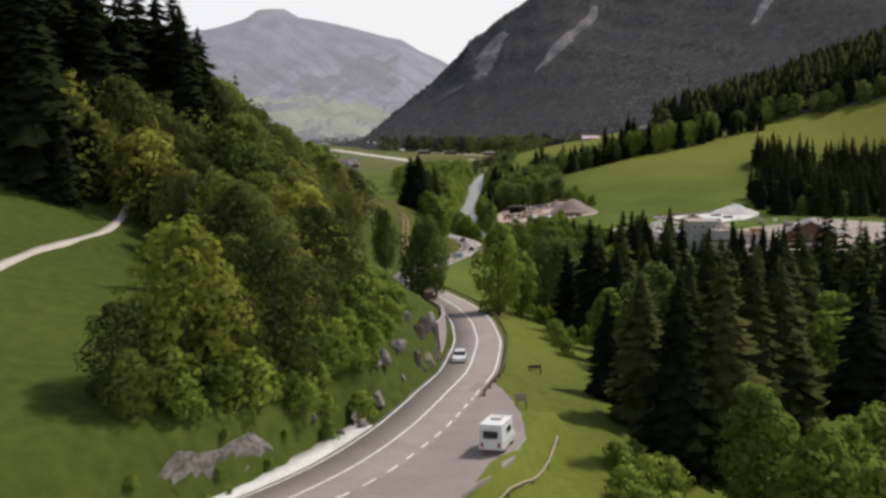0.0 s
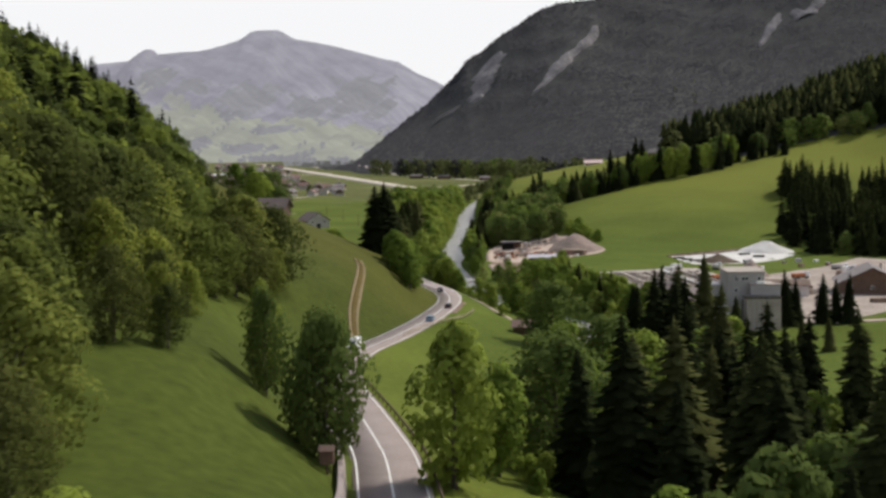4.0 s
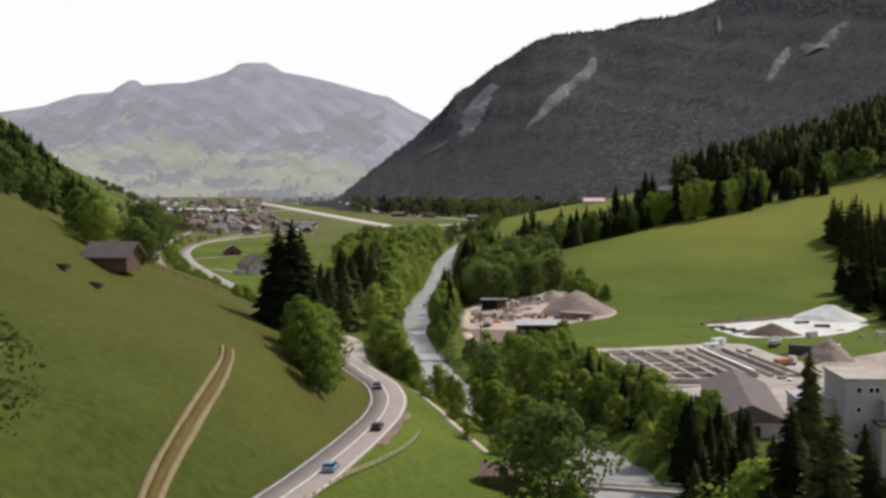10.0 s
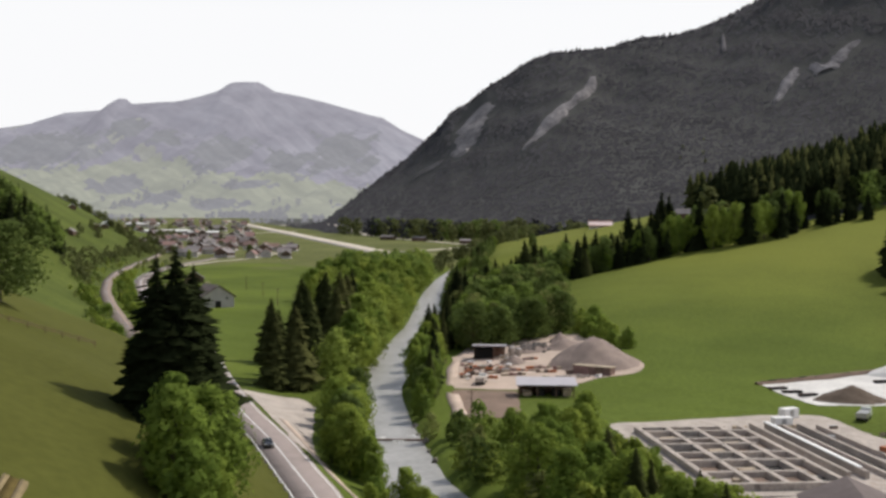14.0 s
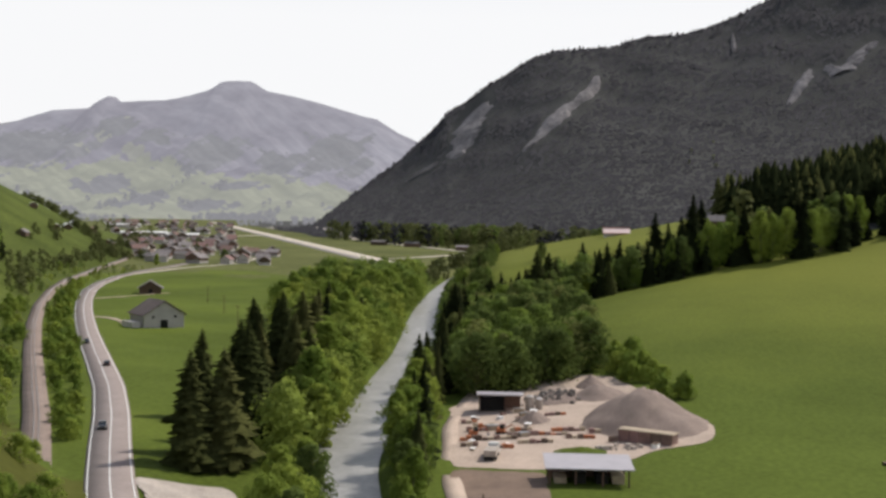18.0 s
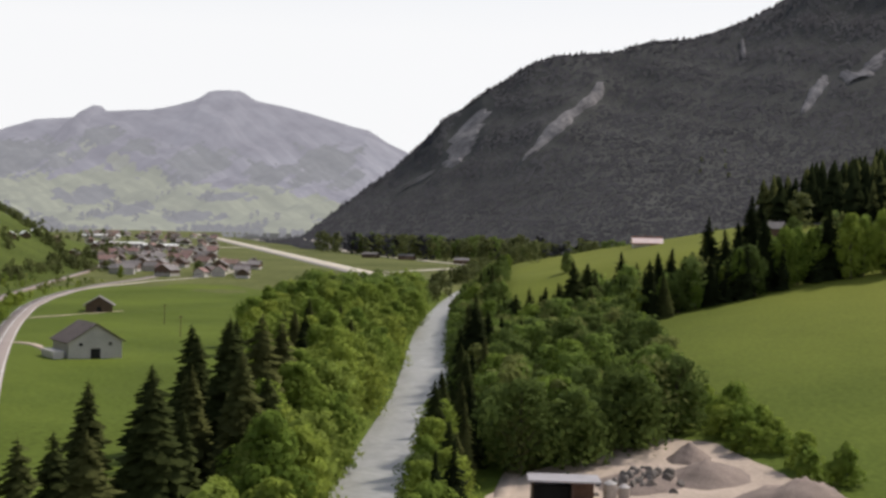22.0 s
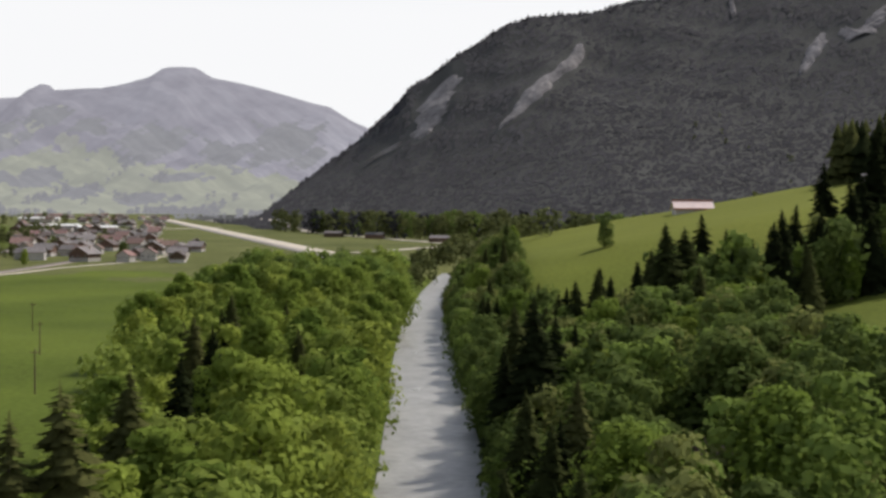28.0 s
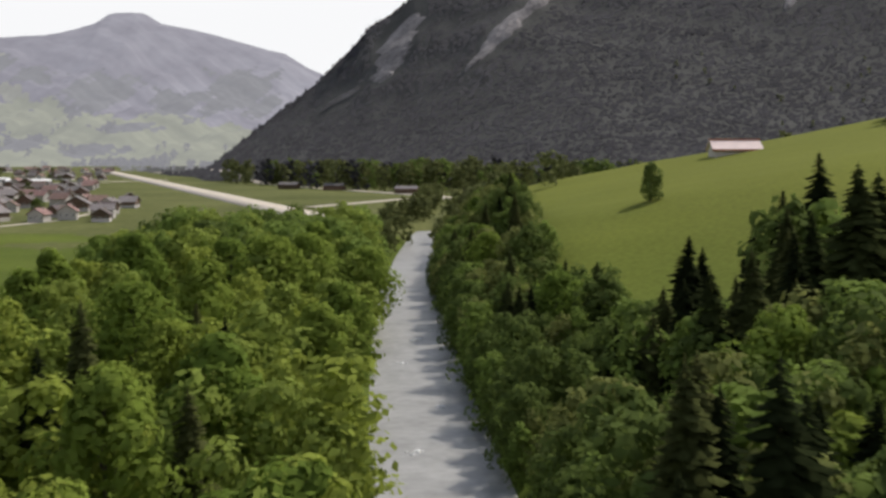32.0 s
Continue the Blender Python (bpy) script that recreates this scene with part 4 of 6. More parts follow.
grove(BUSHES, [(98, 11, 18), (112, 13.5, 20), (126, 15, 22)], 24, (2.2, 4.2), 1.8)
grove(BUSHES, [(125, 16, 26), (200, 15, 24), (300, 12, 26)], 20, (2.5, 4), 2.4)
grove(SPRUCES, [(394, 50, 63), (420, 52, 62)], 20, (14, 19), 3.2)
grove(SPRUCES, [(425, 55, 63), (445, 56, 65)], 8, (9, 14), 3.4)
[plant(DARKER, x, y, h, 1.1) for x, y, h in ((101, 440, 17), (104, 442, 14), (113, 445, 15), (118, 448, 13), (121, 446, 15))], plant(SPRUCES, 76, 433, 23, 0.9), plant(SPRUCES, 91, 446, 10), plant(SPRUCES, 60, 478, 9), plant(SPRUCES, 63, 470, 9)
for x, y, h in ((95, 404, 9), (101, 400, 9), (84, 430, 11), (66, 458, 10), (70, 456, 9), (63, 462, 10)):
    plant(SPRUCES, x, y, h, 1.0)
# both banks below the bend
grove(BRIGHT, [(448, 56, 66), (500, 39, 58), (540, 24, 54), (566, 20, 44)], 28, (9, 14), 3.6, 1.1)
grove(SPRUCES, [(470, 52, 62), (520, 40, 50)], 6, (11, 15), 4)
grove(LEAFY, [(536, -3, 2), (580, -6, -0.5), (625, -11, -4)], 22, (8, 13), 3)
grove(BRIGHT, [(442, 33, 38), (470, 26, 31), (490, 19, 24), (505, 14, 18), (520, 8, 12), (548, 1, 4)], 26, (6, 10.5), 2.6, 1.0)
grove(BUSHES, [(445, 20, 27), (500, 9, 13), (540, 0, 4), (560, -2, 1), (620, -9, -6)], 18, (2, 4), 1.8)
grove(LEAFY, [(600, 10.5, 14), (690, 9, 14), (760, 11, 17)], 22, (8, 13), 3.2)
grove(SPRUCES, [(620, 11, 15), (700, 10, 16), (800, 14, 24)], 18, (12, 18), 3.2)
# west grove
LIGHTER = [SPRUCES[0], SPRUCES[2], SPRUCES[3]]
grove(LIGHTER, [(622, -30, -20), (690, -37, -16), (740, -39, -14)], 14, (17, 26), 4.2, 1.15)
for x, y, h in ((-18.5, 700, 23), (-14, 702, 21), (-16, 690, 25), (-22, 712, 28), (-19, 722, 28), (-25, 700, 20), (-28, 706, 18), (-31, 722, 17), (-26, 735, 25), (-20, 738, 24), (-36, 742, 13)):
    plant(LIGHTER, x, y, h, 1.1)
grove(BRIGHT + [LEAFY[3]], [(640, -14, -8), (700, -15, -7), (760, -30, -5), (800, -35, -3), (860, -40, -2), (920, -51, 0), (1010, -56, 3), (1060, -58, 5)], 52, (13, 20), 5.2, 1.1)
grove(SPRUCES, [(760, -46, -10), (900, -30, -8), (960, -12, -6)], 12, (14, 22), 4)
for x, y, h in ((22, 824, 24), (21, 836, 22), (24, 845, 20), (18.5, 829, 17)):
    plant(SPRUCES, x, y, h, 1.15)
# wood between the gravel yard and the meadow hill
grove(LEAFY, [(726, 20, 44), (745, 20, 60), (800, 21, 66), (880, 22, 66)], 20, (11, 18), 5.4, 1.15)
grove(BUSHES, [(700, 74, 79), (720, 66, 76), (775, 64, 72)], 24, (3.5, 6.5), 1.6)
grove(SPRUCES, [(880, 26, 62), (905, 28, 100), (935, 42, 110)], 20, (13, 19), 3.6)
for x, y, h in ((41, 882, 20), (56, 890, 25), (60, 897, 23), (52, 898, 18), (36, 890, 17), (31, 886, 15), (64, 905, 20), (45, 893, 16)):
    plant(SPRUCES, x, y, h, 1.15)
for k in range(24):
    x = 76 + 5.4 * k
    y = float(np.interp(x, [75, 104, 126, 150, 170, 199], [896, 906, 916, 914, 910, 934])) + rng.uniform(-2, 5)
    tall = float(np.interp(x, [76, 112, 125, 200], [12, 15, 21, 22]))
    if k % 4 == 1:
        plant(DARKER, x, y, tall * rng.uniform(0.95, 1.25), 1.25)
    else:
        plant(LEAFY, x, y, tall * rng.uniform(0.8, 1.1), rng.uniform(0.7, 0.85))
grove(LEAFY, [(930, 21, 38), (1000, 23, 40), (1060, 26, 42), (1150, 31, 52)], 16, (9, 14), 3.8, 1.1)
grove(SPRUCES, [(930, 20, 40), (1010, 22, 40), (1090, 26, 42)], 16, (10, 16), 4)
for x, y, h in ((51, 942, 16), (55, 946, 13), (70, 951, 19), (74, 957, 16), (66, 955, 14), (83, 969, 21), (88, 965, 17), (83, 912, 20), (88, 918, 22), (94, 931, 23), (98, 927, 19), (104, 938, 20), (119, 978, 28), (124, 972, 24), (140, 997, 30), (146, 1002, 26), (134, 990, 22), (112, 960, 20)):
    plant(DARKER, x, y, h, 1.2)
grove(BRIGHT, [(838, 25, 37), (862, 27, 39)], 13, (9, 13.5), 3.4, 1.15)
[plant(DARKER, x, y, h, 1.15) for x, y, h in ((26, 830, 20), (23.5, 839, 19), (30, 838, 17), (35, 842, 15), (40, 846, 15))]
[plant(BRIGHT, x, y, h, 1.1) for x, y, h in ((38, 868, 12), (41, 874, 11), (45, 862, 11), (50, 856, 12), (47, 872, 12), (54, 866, 12), (34, 876, 10), (58, 874, 12))]
# along railway and road
grove(BUSHES, [(556, -44, -30), (606, -54, -40)], 16, (2, 4.5), 2)
grove(BUSHES, [(640, -53, -50), (700, -75, -69), (800, -110, -101), (900, -145, -136), (1000, -174, -166), (1100, -200, -192)], 100, (2.2, 5), 2)
grove(BUSHES, [(650, -76, -70), (800, -128, -120), (950, -182, -174)], 50, (2.5, 6), 2.6)
for x, y, h in ((-160, 1360, 12), (-205, 1320, 9), (-147, 1464, 8), (150, 1010, 14), (165, 1020, 13)):
    plant(LEAFY, x, y, h)
# ---- woods too many to count ----
def forest(name, spots, shapes, mats, label, zf=None, hug=False):
    """spots: rows of x, y, height, width; one joined mesh, each tree in one of the leaf colours."""
    vs, ns, fs, idx, o = [], [], [], [], 0
    rs = np.random.RandomState(3)
    mats = mats if isinstance(mats, list) else [mats]
    for n, shape in enumerate(shapes):
        sp = np.array(spots, float)[n::len(shapes)]
        base, soft, m = np.array(shape.v), np.array(shape.n), len(shape.v)
        a = rs.uniform(0, 6.28, len(sp))
        ca, sa = np.cos(a)[:, None], np.sin(a)[:, None]
        X = (base[None, :, 0] * ca - base[None, :, 1] * sa) * sp[:, 3:4] + sp[:, 0:1]
        Y = (base[None, :, 0] * sa + base[None, :, 1] * ca) * sp[:, 3:4] + sp[:, 1:2]
        foot = land(X, Y) if hug else (zf or land)(sp[:, 0], sp[:, 1])[:, None]
        Z = base[None, :, 2] * sp[:, 2:3] + foot - 0.2 - 0.04 * sp[:, 2:3]
        vs.append(np.stack([X, Y, Z], 2).reshape(-1, 3))
        ns.append(np.stack([soft[None, :, 0] * ca - soft[None, :, 1] * sa, soft[None, :, 0] * sa + soft[None, :, 1] * ca, soft[None, :, 2] + 0 * ca], 2).reshape(-1, 3))
        f = np.array([q if len(q) == 4 else (*q, -1) for q in shape.f])
        fs += [tuple(q) if q[3] >= 0 else tuple(q[:3]) for k in range(len(sp)) for q in np.where(f < 0, -1, f + k * m + o).tolist()]
        idx.append(np.repeat(rs.randint(0, len(mats), len(sp)), len(shape.f)))
        o += len(sp) * m
    return tagged(new(name, mesh_from(name, np.concatenate(vs).tolist(), fs, mats, True, np.concatenate(idx), np.concatenate(ns).tolist())), label, "wood", kind="stuff")


def small_conifer():
    g, sh = random.Random(5), Shape()
    for z, r, top in ((-0.12, 0.2, 0.62), (0.36, 0.14, 1.0)):
        o, n = len(sh.v), 6
        for k in range(n):
            a, e = 6.283 * k / n + z * 9, r * g.uniform(0.75, 1.2)
            sh.v.append((math.cos(a) * e, math.sin(a) * e, z + g.uniform(-0.03, 0.03)))
            sh.n.append(tuple(Vector((math.cos(a) * 0.25, math.sin(a) * 0.25 - 0.3, 1)).normalized()))
        sh.v.append((0, 0, top))
        sh.n.append((0, 0, 1))
        sh.f += [(o + k, o + (k + 1) % n, o + n) for k in range(n)]
    return sh


def ragged_conifer(seed):
    g, sh = random.Random(seed), Shape()
    for k in range(6):
        z, r, o, n = 0.02 + 0.15 * k, 0.2 * (1 - k / 6.6) ** 0.85, len(sh.v), 7
        for j in range(n):
            a, e = 6.283 * (j + g.uniform(-0.3, 0.3)) / n + k, r * g.uniform(0.6, 1.3)
            sh.v.append((math.cos(a) * e, math.sin(a) * e, z + g.uniform(-0.04, 0.03)))
            sh.n.append(tuple(Vector((math.cos(a), math.sin(a), 0.6)).normalized()))
        sh.v.append((0, 0, min(1.0, z + 0.27)))
        sh.n.append((0, 0, 1))
        sh.f += [(o + j, o + (j + 1) % n, o + n) for j in range(n)]
    return sh


def small_broadleaf(count=90):
    tr, cr = broadleaf(77, 1.0, 0.42, 0.05, 0.11, count, 9)
    return cr


RS = np.random.RandomState(11)
def unit(shape, h):
    shape.v = [(x / h, y / h, z / h) for x, y, z in shape.v]
    return shape


SPIRES = [ragged_conifer(k) for k in (3, 4, 6)]
CONE, CLUMP = [small_conifer()], [small_broadleaf()]
TREE = [unit(broadleaf(60 + k, 12, s, 0.04, 0.42, 900, 15)[1], 12) for k, s in enumerate((4.6, 5.2, 4.0))]
TUFT = [unit(broadleaf(65 + k, 12, s, 0.04, 0.7, 330, 13)[1], 12) for k, s in enumerate((4.4, 3.7, 4.8))]
FIR = [unit(conifer(70 + k, 20, s, 0.55)[1], 20) for k, s in enumerate((4.4, 3.8))]


def band(spots):
    ys = [s[0] for s in spots]
    return lambda x, y: (x > np.interp(y, ys, [s[1] for s in spots])) & (x < np.interp(y, ys, [s[2] for s in spots])) & (y > ys[0]) & (y < ys[-1])
CRAGS = [[(70, 2438, 62), (62, 2412, 78), (52, 2372, 70), (44, 2345, 56), (38, 2318, 26)], [(3, 2351, 26), (-19, 2358, 48), (-43, 2356, 30)],
         [(272, 2393, 22), (261, 2361, 38), (237, 2324, 36), (212, 2308, 38), (190, 2276, 42), (171, 2256, 34), (151, 2236, 28), (136, 2222, 12)],
         [(512, 2442, 8), (504, 2394, 12)], [(599, 2287, 18), (582, 2259, 32), (558, 2230, 26), (543, 2209, 12)], [(620, 2275, 22), (636, 2238, 44), (667, 2267, 36), (708, 2291, 34)]]


def clear_of_crags(x, y):
    ok = np.ones(len(x), bool)
    for line in CRAGS:
        for (x0, y0, w0), (x1, y1, w1) in zip(line[:-1], line[1:]):
            for t in (0, 0.33, 0.67, 1):
                ok &= np.hypot(x - (x0 + (x1 - x0) * t), (y - (y0 + (y1 - y0) * t)) * 0.8) > (w0 + (w1 - w0) * t) * 0.52
    return ok


def strew(n, x0, x1, y0, y1, keep, h, fat=1.0):
    x, y = RS.uniform(x0, x1, n), RS.uniform(y0, y1, n)
    k = keep(x, y)
    x, y = x[k], y[k]
    hh = RS.uniform(*h, len(x))
    return np.stack([x, y, hh, hh * fat * RS.uniform(0.9, 1.25, len(x))], 1)


edge_y = lambda x: np.interp(x, [195, 212, 255, 290, 320], [897, 884, 858, 838, 826])
forest("slope_wood", strew(420, -122, -48, 196, 285, band([(196, -60, -48), (230, -120, -52), (285, -122, -52)]), (12, 19)), TREE, [SLOPE_LEAVES[k] for k in (1, 0, 3, 1)], "dense broadleaf wood on the slope above the road")
forest("slope_wood", strew(950, -140, -36, 196, 450, band([(270, -122, -52), (330, -125, -52), (372, -125, -48), (392, -130, -66), (450, -140, -98)]), (15, 23)), TUFT, [SLOPE_LEAVES[k] for k in (1, 0, 3, 1)], "dense broadleaf wood on the slope above the road")
forest("gorge_undergrowth", strew(560, 22, 110, 112, 425, band([(112, 30, 70), (200, 34, 95), (300, 38, 82), (340, 42, 60), (400, 54, 60)]), (5, 12)), TUFT, GROVE_LEAVES, "leafy undergrowth between the spruces of the gorge")
forest("gorge_spruces", strew(230, 78, 150, 150, 340, band([(150, 80, 130), (250, 84, 130), (300, 80, 92)]), (18, 27)), FIR, NEEDLES, "dark spruces on the far side of the gorge")
flank = lambda x, y: x > 0.45 * (y - 150) + 15
forest("gorge_flank", strew(170, 62, 160, 225, 350, flank, (21, 30)), FIR, [NEEDLES, DARK_NEEDLES], "tall spruces on the far flank of the gorge")
forest("gorge_flank_leaves", strew(110, 62, 160, 225, 350, flank, (13, 22)), TREE, [GROVE_LEAVES[4], GROVE_LEAVES[1], SLOPE_LEAVES[1]], "broadleaf trees among the spruces on the gorge's flank")
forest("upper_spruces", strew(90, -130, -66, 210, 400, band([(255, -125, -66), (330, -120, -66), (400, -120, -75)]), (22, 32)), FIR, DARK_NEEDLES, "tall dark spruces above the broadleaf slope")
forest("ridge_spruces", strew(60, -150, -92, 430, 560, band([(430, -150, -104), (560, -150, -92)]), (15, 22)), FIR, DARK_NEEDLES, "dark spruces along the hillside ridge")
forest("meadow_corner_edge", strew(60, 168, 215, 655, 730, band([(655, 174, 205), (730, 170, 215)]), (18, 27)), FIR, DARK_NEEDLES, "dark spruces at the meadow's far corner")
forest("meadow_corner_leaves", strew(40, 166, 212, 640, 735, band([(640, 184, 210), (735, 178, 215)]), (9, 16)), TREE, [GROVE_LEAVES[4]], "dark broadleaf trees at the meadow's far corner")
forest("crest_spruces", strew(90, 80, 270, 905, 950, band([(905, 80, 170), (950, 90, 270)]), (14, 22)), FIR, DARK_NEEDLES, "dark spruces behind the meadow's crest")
forest("water_edge", strew(620, 12, 34, 790, 1150, band([(790, 15, 19), (820, 17, 20.5), (880, 17.5, 21), (960, 18.5, 23), (1060, 21, 25), (1150, 28, 33)]), (6, 11)), TREE, [GROVE_LEAVES[k] for k in (4, 1, 4)], "leafy trees leaning over the water's edge")
forest("west_grove", strew(470, -66, 6, 640, 1125, band([(640, -14, -8), (700, -17, -7), (760, -32, -5), (800, -36, -3), (860, -41, -2), (920, -53, 0), (1010, -58, 3), (1125, -64, 8)]), (7, 17)), TREE, [GROVE_LEAVES[k] for k in (0, 2, 2, 0)], "dense broadleaf grove on the river bank")
forest("grove_end", strew(150, -52, 6, 1000, 1112, band([(1000, -50, 0), (1112, -50, 5)]), (15, 21)), TREE, [GROVE_LEAVES[k] for k in (1, 0, 4)], "tall rounded trees at the far end of the grove")
forest("east_wood", strew(310, 18, 68, 728, 890, lambda x, y: band([(728, 22, 42), (748, 21, 60), (800, 20, 66), (890, 20, 66)])(x, y) & (np.hypot(x - 39, (y - 800) * 0.6) > 7), (8, 17)), TREE, [GROVE_LEAVES[k] for k in (1, 4, 3, 4)], "dense broadleaf wood behind the gravel yard")
forest("east_bank_wood", strew(470, 14, 60, 890, 1165, band([(890, 18, 60), (940, 19, 42), (1000, 20, 40), (1060, 22, 42), (1165, 30, 54)]), (6, 13)), TREE, [GROVE_LEAVES[k] for k in (1, 4, 3, 4)], "broadleaf trees crowding the river bank")
forest("crest_belt", strew(900, 64, 400, 830, 1150, lambda x, y: (y - crest_lag(x) > edge_y(x)) & (y - crest_lag(x) < edge_y(x) + 32 + 20 * (x < 190)), (12, 21)), TUFT, [GROVE_LEAVES[k] for k in (4, 1, 4, 3)], "belt of broadleaf trees behind the meadow's crest")
forest("bank_thicket", strew(420, -16, 62, 446, 625, band([(446, 55, 66), (500, 36, 58), (540, 22, 54), (572, 14, 38), (592, 13, 18), (625, 11, 16)]), (4, 9)), TUFT, GROVE_LEAVES, "leafy thicket between river and works")
forest("corner_spruces", strew(380, 180, 300, 640, 830, band([(640, 188, 260), (830, 205, 300)]), (17, 26)), FIR, NEEDLES, "dark spruce wood at the meadow's corner")
toe_y = lambda x: np.interp(x, [-250, 0, 100, 250, 700, 1500], [2150, 1960, 1880, 1720, 1600, 1400])
forest("mountain_forest", strew(52000, -330, 1150, 1500, 2500, lambda x, y: (y > toe_y(x) + 10) & clear_of_crags(x, y) & (x > runway_x(y) + 60), (1.6, 2.8), 7.0), CONE, HAZED_NEEDLES, "dense dark spruce forest covering the mountain side", hug=True)
forest("mountain_treetops", strew(9000, -330, 1150, 1500, 2560, lambda x, y: (y > 2450) & (y > toe_y(x) + 10) & clear_of_crags(x, y) & (x > runway_x(y) + 60), (5, 8.5), 1.8), CONE, HAZED_NEEDLES, "taller spruces along the mountain crest")
forest("mountain_spires", strew(5200, -330, 1150, 1500, 2470, lambda x, y: (y > toe_y(x) + 10) & clear_of_crags(x, y) & (x > runway_x(y) + 60), (3.2, 5.0), 2.0), CONE, HAZED_NEEDLES, "spruce tops standing out of the mountain forest")
forest("mountain_broadleaves", strew(420, 150, 900, 1500, 2150, lambda x, y: (y > toe_y(x) + 20) & (rough(x, y, 0.012, 4) + 0.5 * rough(x, y, 0.05) > 0.35), (4, 7)), CLUMP, FAR_LEAVES, "pale broadleaf trees scattered in the mountain forest")
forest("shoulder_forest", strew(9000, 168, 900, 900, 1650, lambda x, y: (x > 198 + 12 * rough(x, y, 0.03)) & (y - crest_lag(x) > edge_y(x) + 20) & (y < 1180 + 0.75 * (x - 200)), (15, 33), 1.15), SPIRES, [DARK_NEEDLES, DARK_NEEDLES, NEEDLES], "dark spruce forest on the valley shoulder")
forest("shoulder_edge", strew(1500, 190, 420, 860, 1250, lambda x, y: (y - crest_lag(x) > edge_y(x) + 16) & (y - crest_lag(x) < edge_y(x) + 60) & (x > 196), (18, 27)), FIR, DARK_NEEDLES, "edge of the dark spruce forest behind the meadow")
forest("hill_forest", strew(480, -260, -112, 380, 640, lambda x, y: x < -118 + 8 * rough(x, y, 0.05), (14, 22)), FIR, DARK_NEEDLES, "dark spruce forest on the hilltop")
spur = lambda x, y: (np.hypot((x + 292) / 72, (y - 1030) / 78) < 1 + 0.12 * rough(x, y, 0.06))
forest("spur_wood", strew(520, -370, -215, 945, 1115, spur, (12, 19)), TUFT, [GROVE_LEAVES[4], GROVE_LEAVES[4], GROVE_LEAVES[1]], "dark broadleaf wood on the hillside spur")
forest("spur_spruces", strew(260, -370, -225, 945, 1115, spur, (17, 24)), FIR, DARK_NEEDLES, "dark spruces on the hillside spur")
forest("valley_trees", strew(1500, -700, 420, 1500, 2150, lambda x, y: (y > toe_y(x) - 45 - 25 * rough(x, y, 0.02)) & (y < toe_y(x) + 30) & (x > runway_x(y) + 75), (13, 23)), CLUMP, FAR_LEAVES, "belt of broadleaf trees along the foot of the mountain")
forest("foot_wood", strew(1500, -330, 420, 1400, 2150, lambda x, y: (y > toe_y(x) - 190 - 60 * rough(x, y, 0.012)) & (y < toe_y(x) + 10) & (x > np.interp(y, [1500, 1700, 2150], [140, 60, -330])) & (x > runway_x(y) + 90), (15, 26)), CLUMP, [FAR_LEAVES, GROVE_LEAVES[4], FAR_LEAVES, HAZED_NEEDLES], "mixed wood between the airfield and the mountain")
forest("river_trees", strew(520, 0, 190, 1150, 1600, lambda x, y: (np.abs(x - 14 - river_x(y)) < 34 + 14 * rough(x, y, 0.03)) & (np.abs(x - river_x(y)) > 6), (7, 12)), CLUMP, FAR_LEAVES, "broadleaf trees along the distant river")
forest("hillside_trees", strew(300, 175, 600, 1000, 1450, lambda x, y: (rough(x, y, 0.035) > 0.35) & (y - crest_lag(x) > 960), (12, 20)), CLUMP, FAR_LEAVES, "lighter broadleaf trees scattered on the wooded slope")
forest("hedgerow", strew(5200, -560, -190, 1000, 2050, lambda x, y: (np.abs(x - (rail_x(y) - 64 - 30 * rough(y, y, 0.012))) < 5 * (y < 1400)) | (np.abs(x - (rail_x(y) - 18 - 8 * rough(y, y, 0.03))) < 6 + 4 * rough(x, y, 0.05)) | ((np.abs(x + 250 + (y - 1400) * 0.62) < 14) & (y > 1380) & (y < 1800)), (4, 9)), CLUMP, FAR_LEAVES, "hedges and orchard trees on the left hillside")
forest("village_trees", strew(300, -900, -170, 1500, 3000, lambda x, y: (rough(x, y, 0.012, 6) > 0.05) & (x < -0.27 * (y - 1300) - 110), (6, 12)), CLUMP, FAR_LEAVES, "garden trees among the village houses")
# copses carry the glowing haze colour of the far slopes
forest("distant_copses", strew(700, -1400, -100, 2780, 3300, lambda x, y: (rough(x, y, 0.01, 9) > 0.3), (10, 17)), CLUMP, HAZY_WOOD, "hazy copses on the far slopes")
far_z = lambda x, y: 47 + 1.065 * (massif((x - 15) / 1.085 + 15, (y - 218) / 1.085 + 218) - 47)
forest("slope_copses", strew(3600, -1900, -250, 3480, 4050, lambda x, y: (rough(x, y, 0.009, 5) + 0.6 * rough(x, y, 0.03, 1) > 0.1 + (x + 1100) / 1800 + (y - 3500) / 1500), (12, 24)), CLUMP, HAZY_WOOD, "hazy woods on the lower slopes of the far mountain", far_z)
forest("track_shrubs", strew(1800, -260, -40, 640, 1260, lambda x, y: ((x > rail_x(y) + 3) & (x < road_x(y) - 6) & (y > 690)) | ((x < rail_x(y) - 4) & (x > rail_x(y) - 16 - 9 * rough(x, y, 0.04))), (1.8, 4.5)), CLUMP, GROVE_LEAVES, "low shrubs between railway and road")

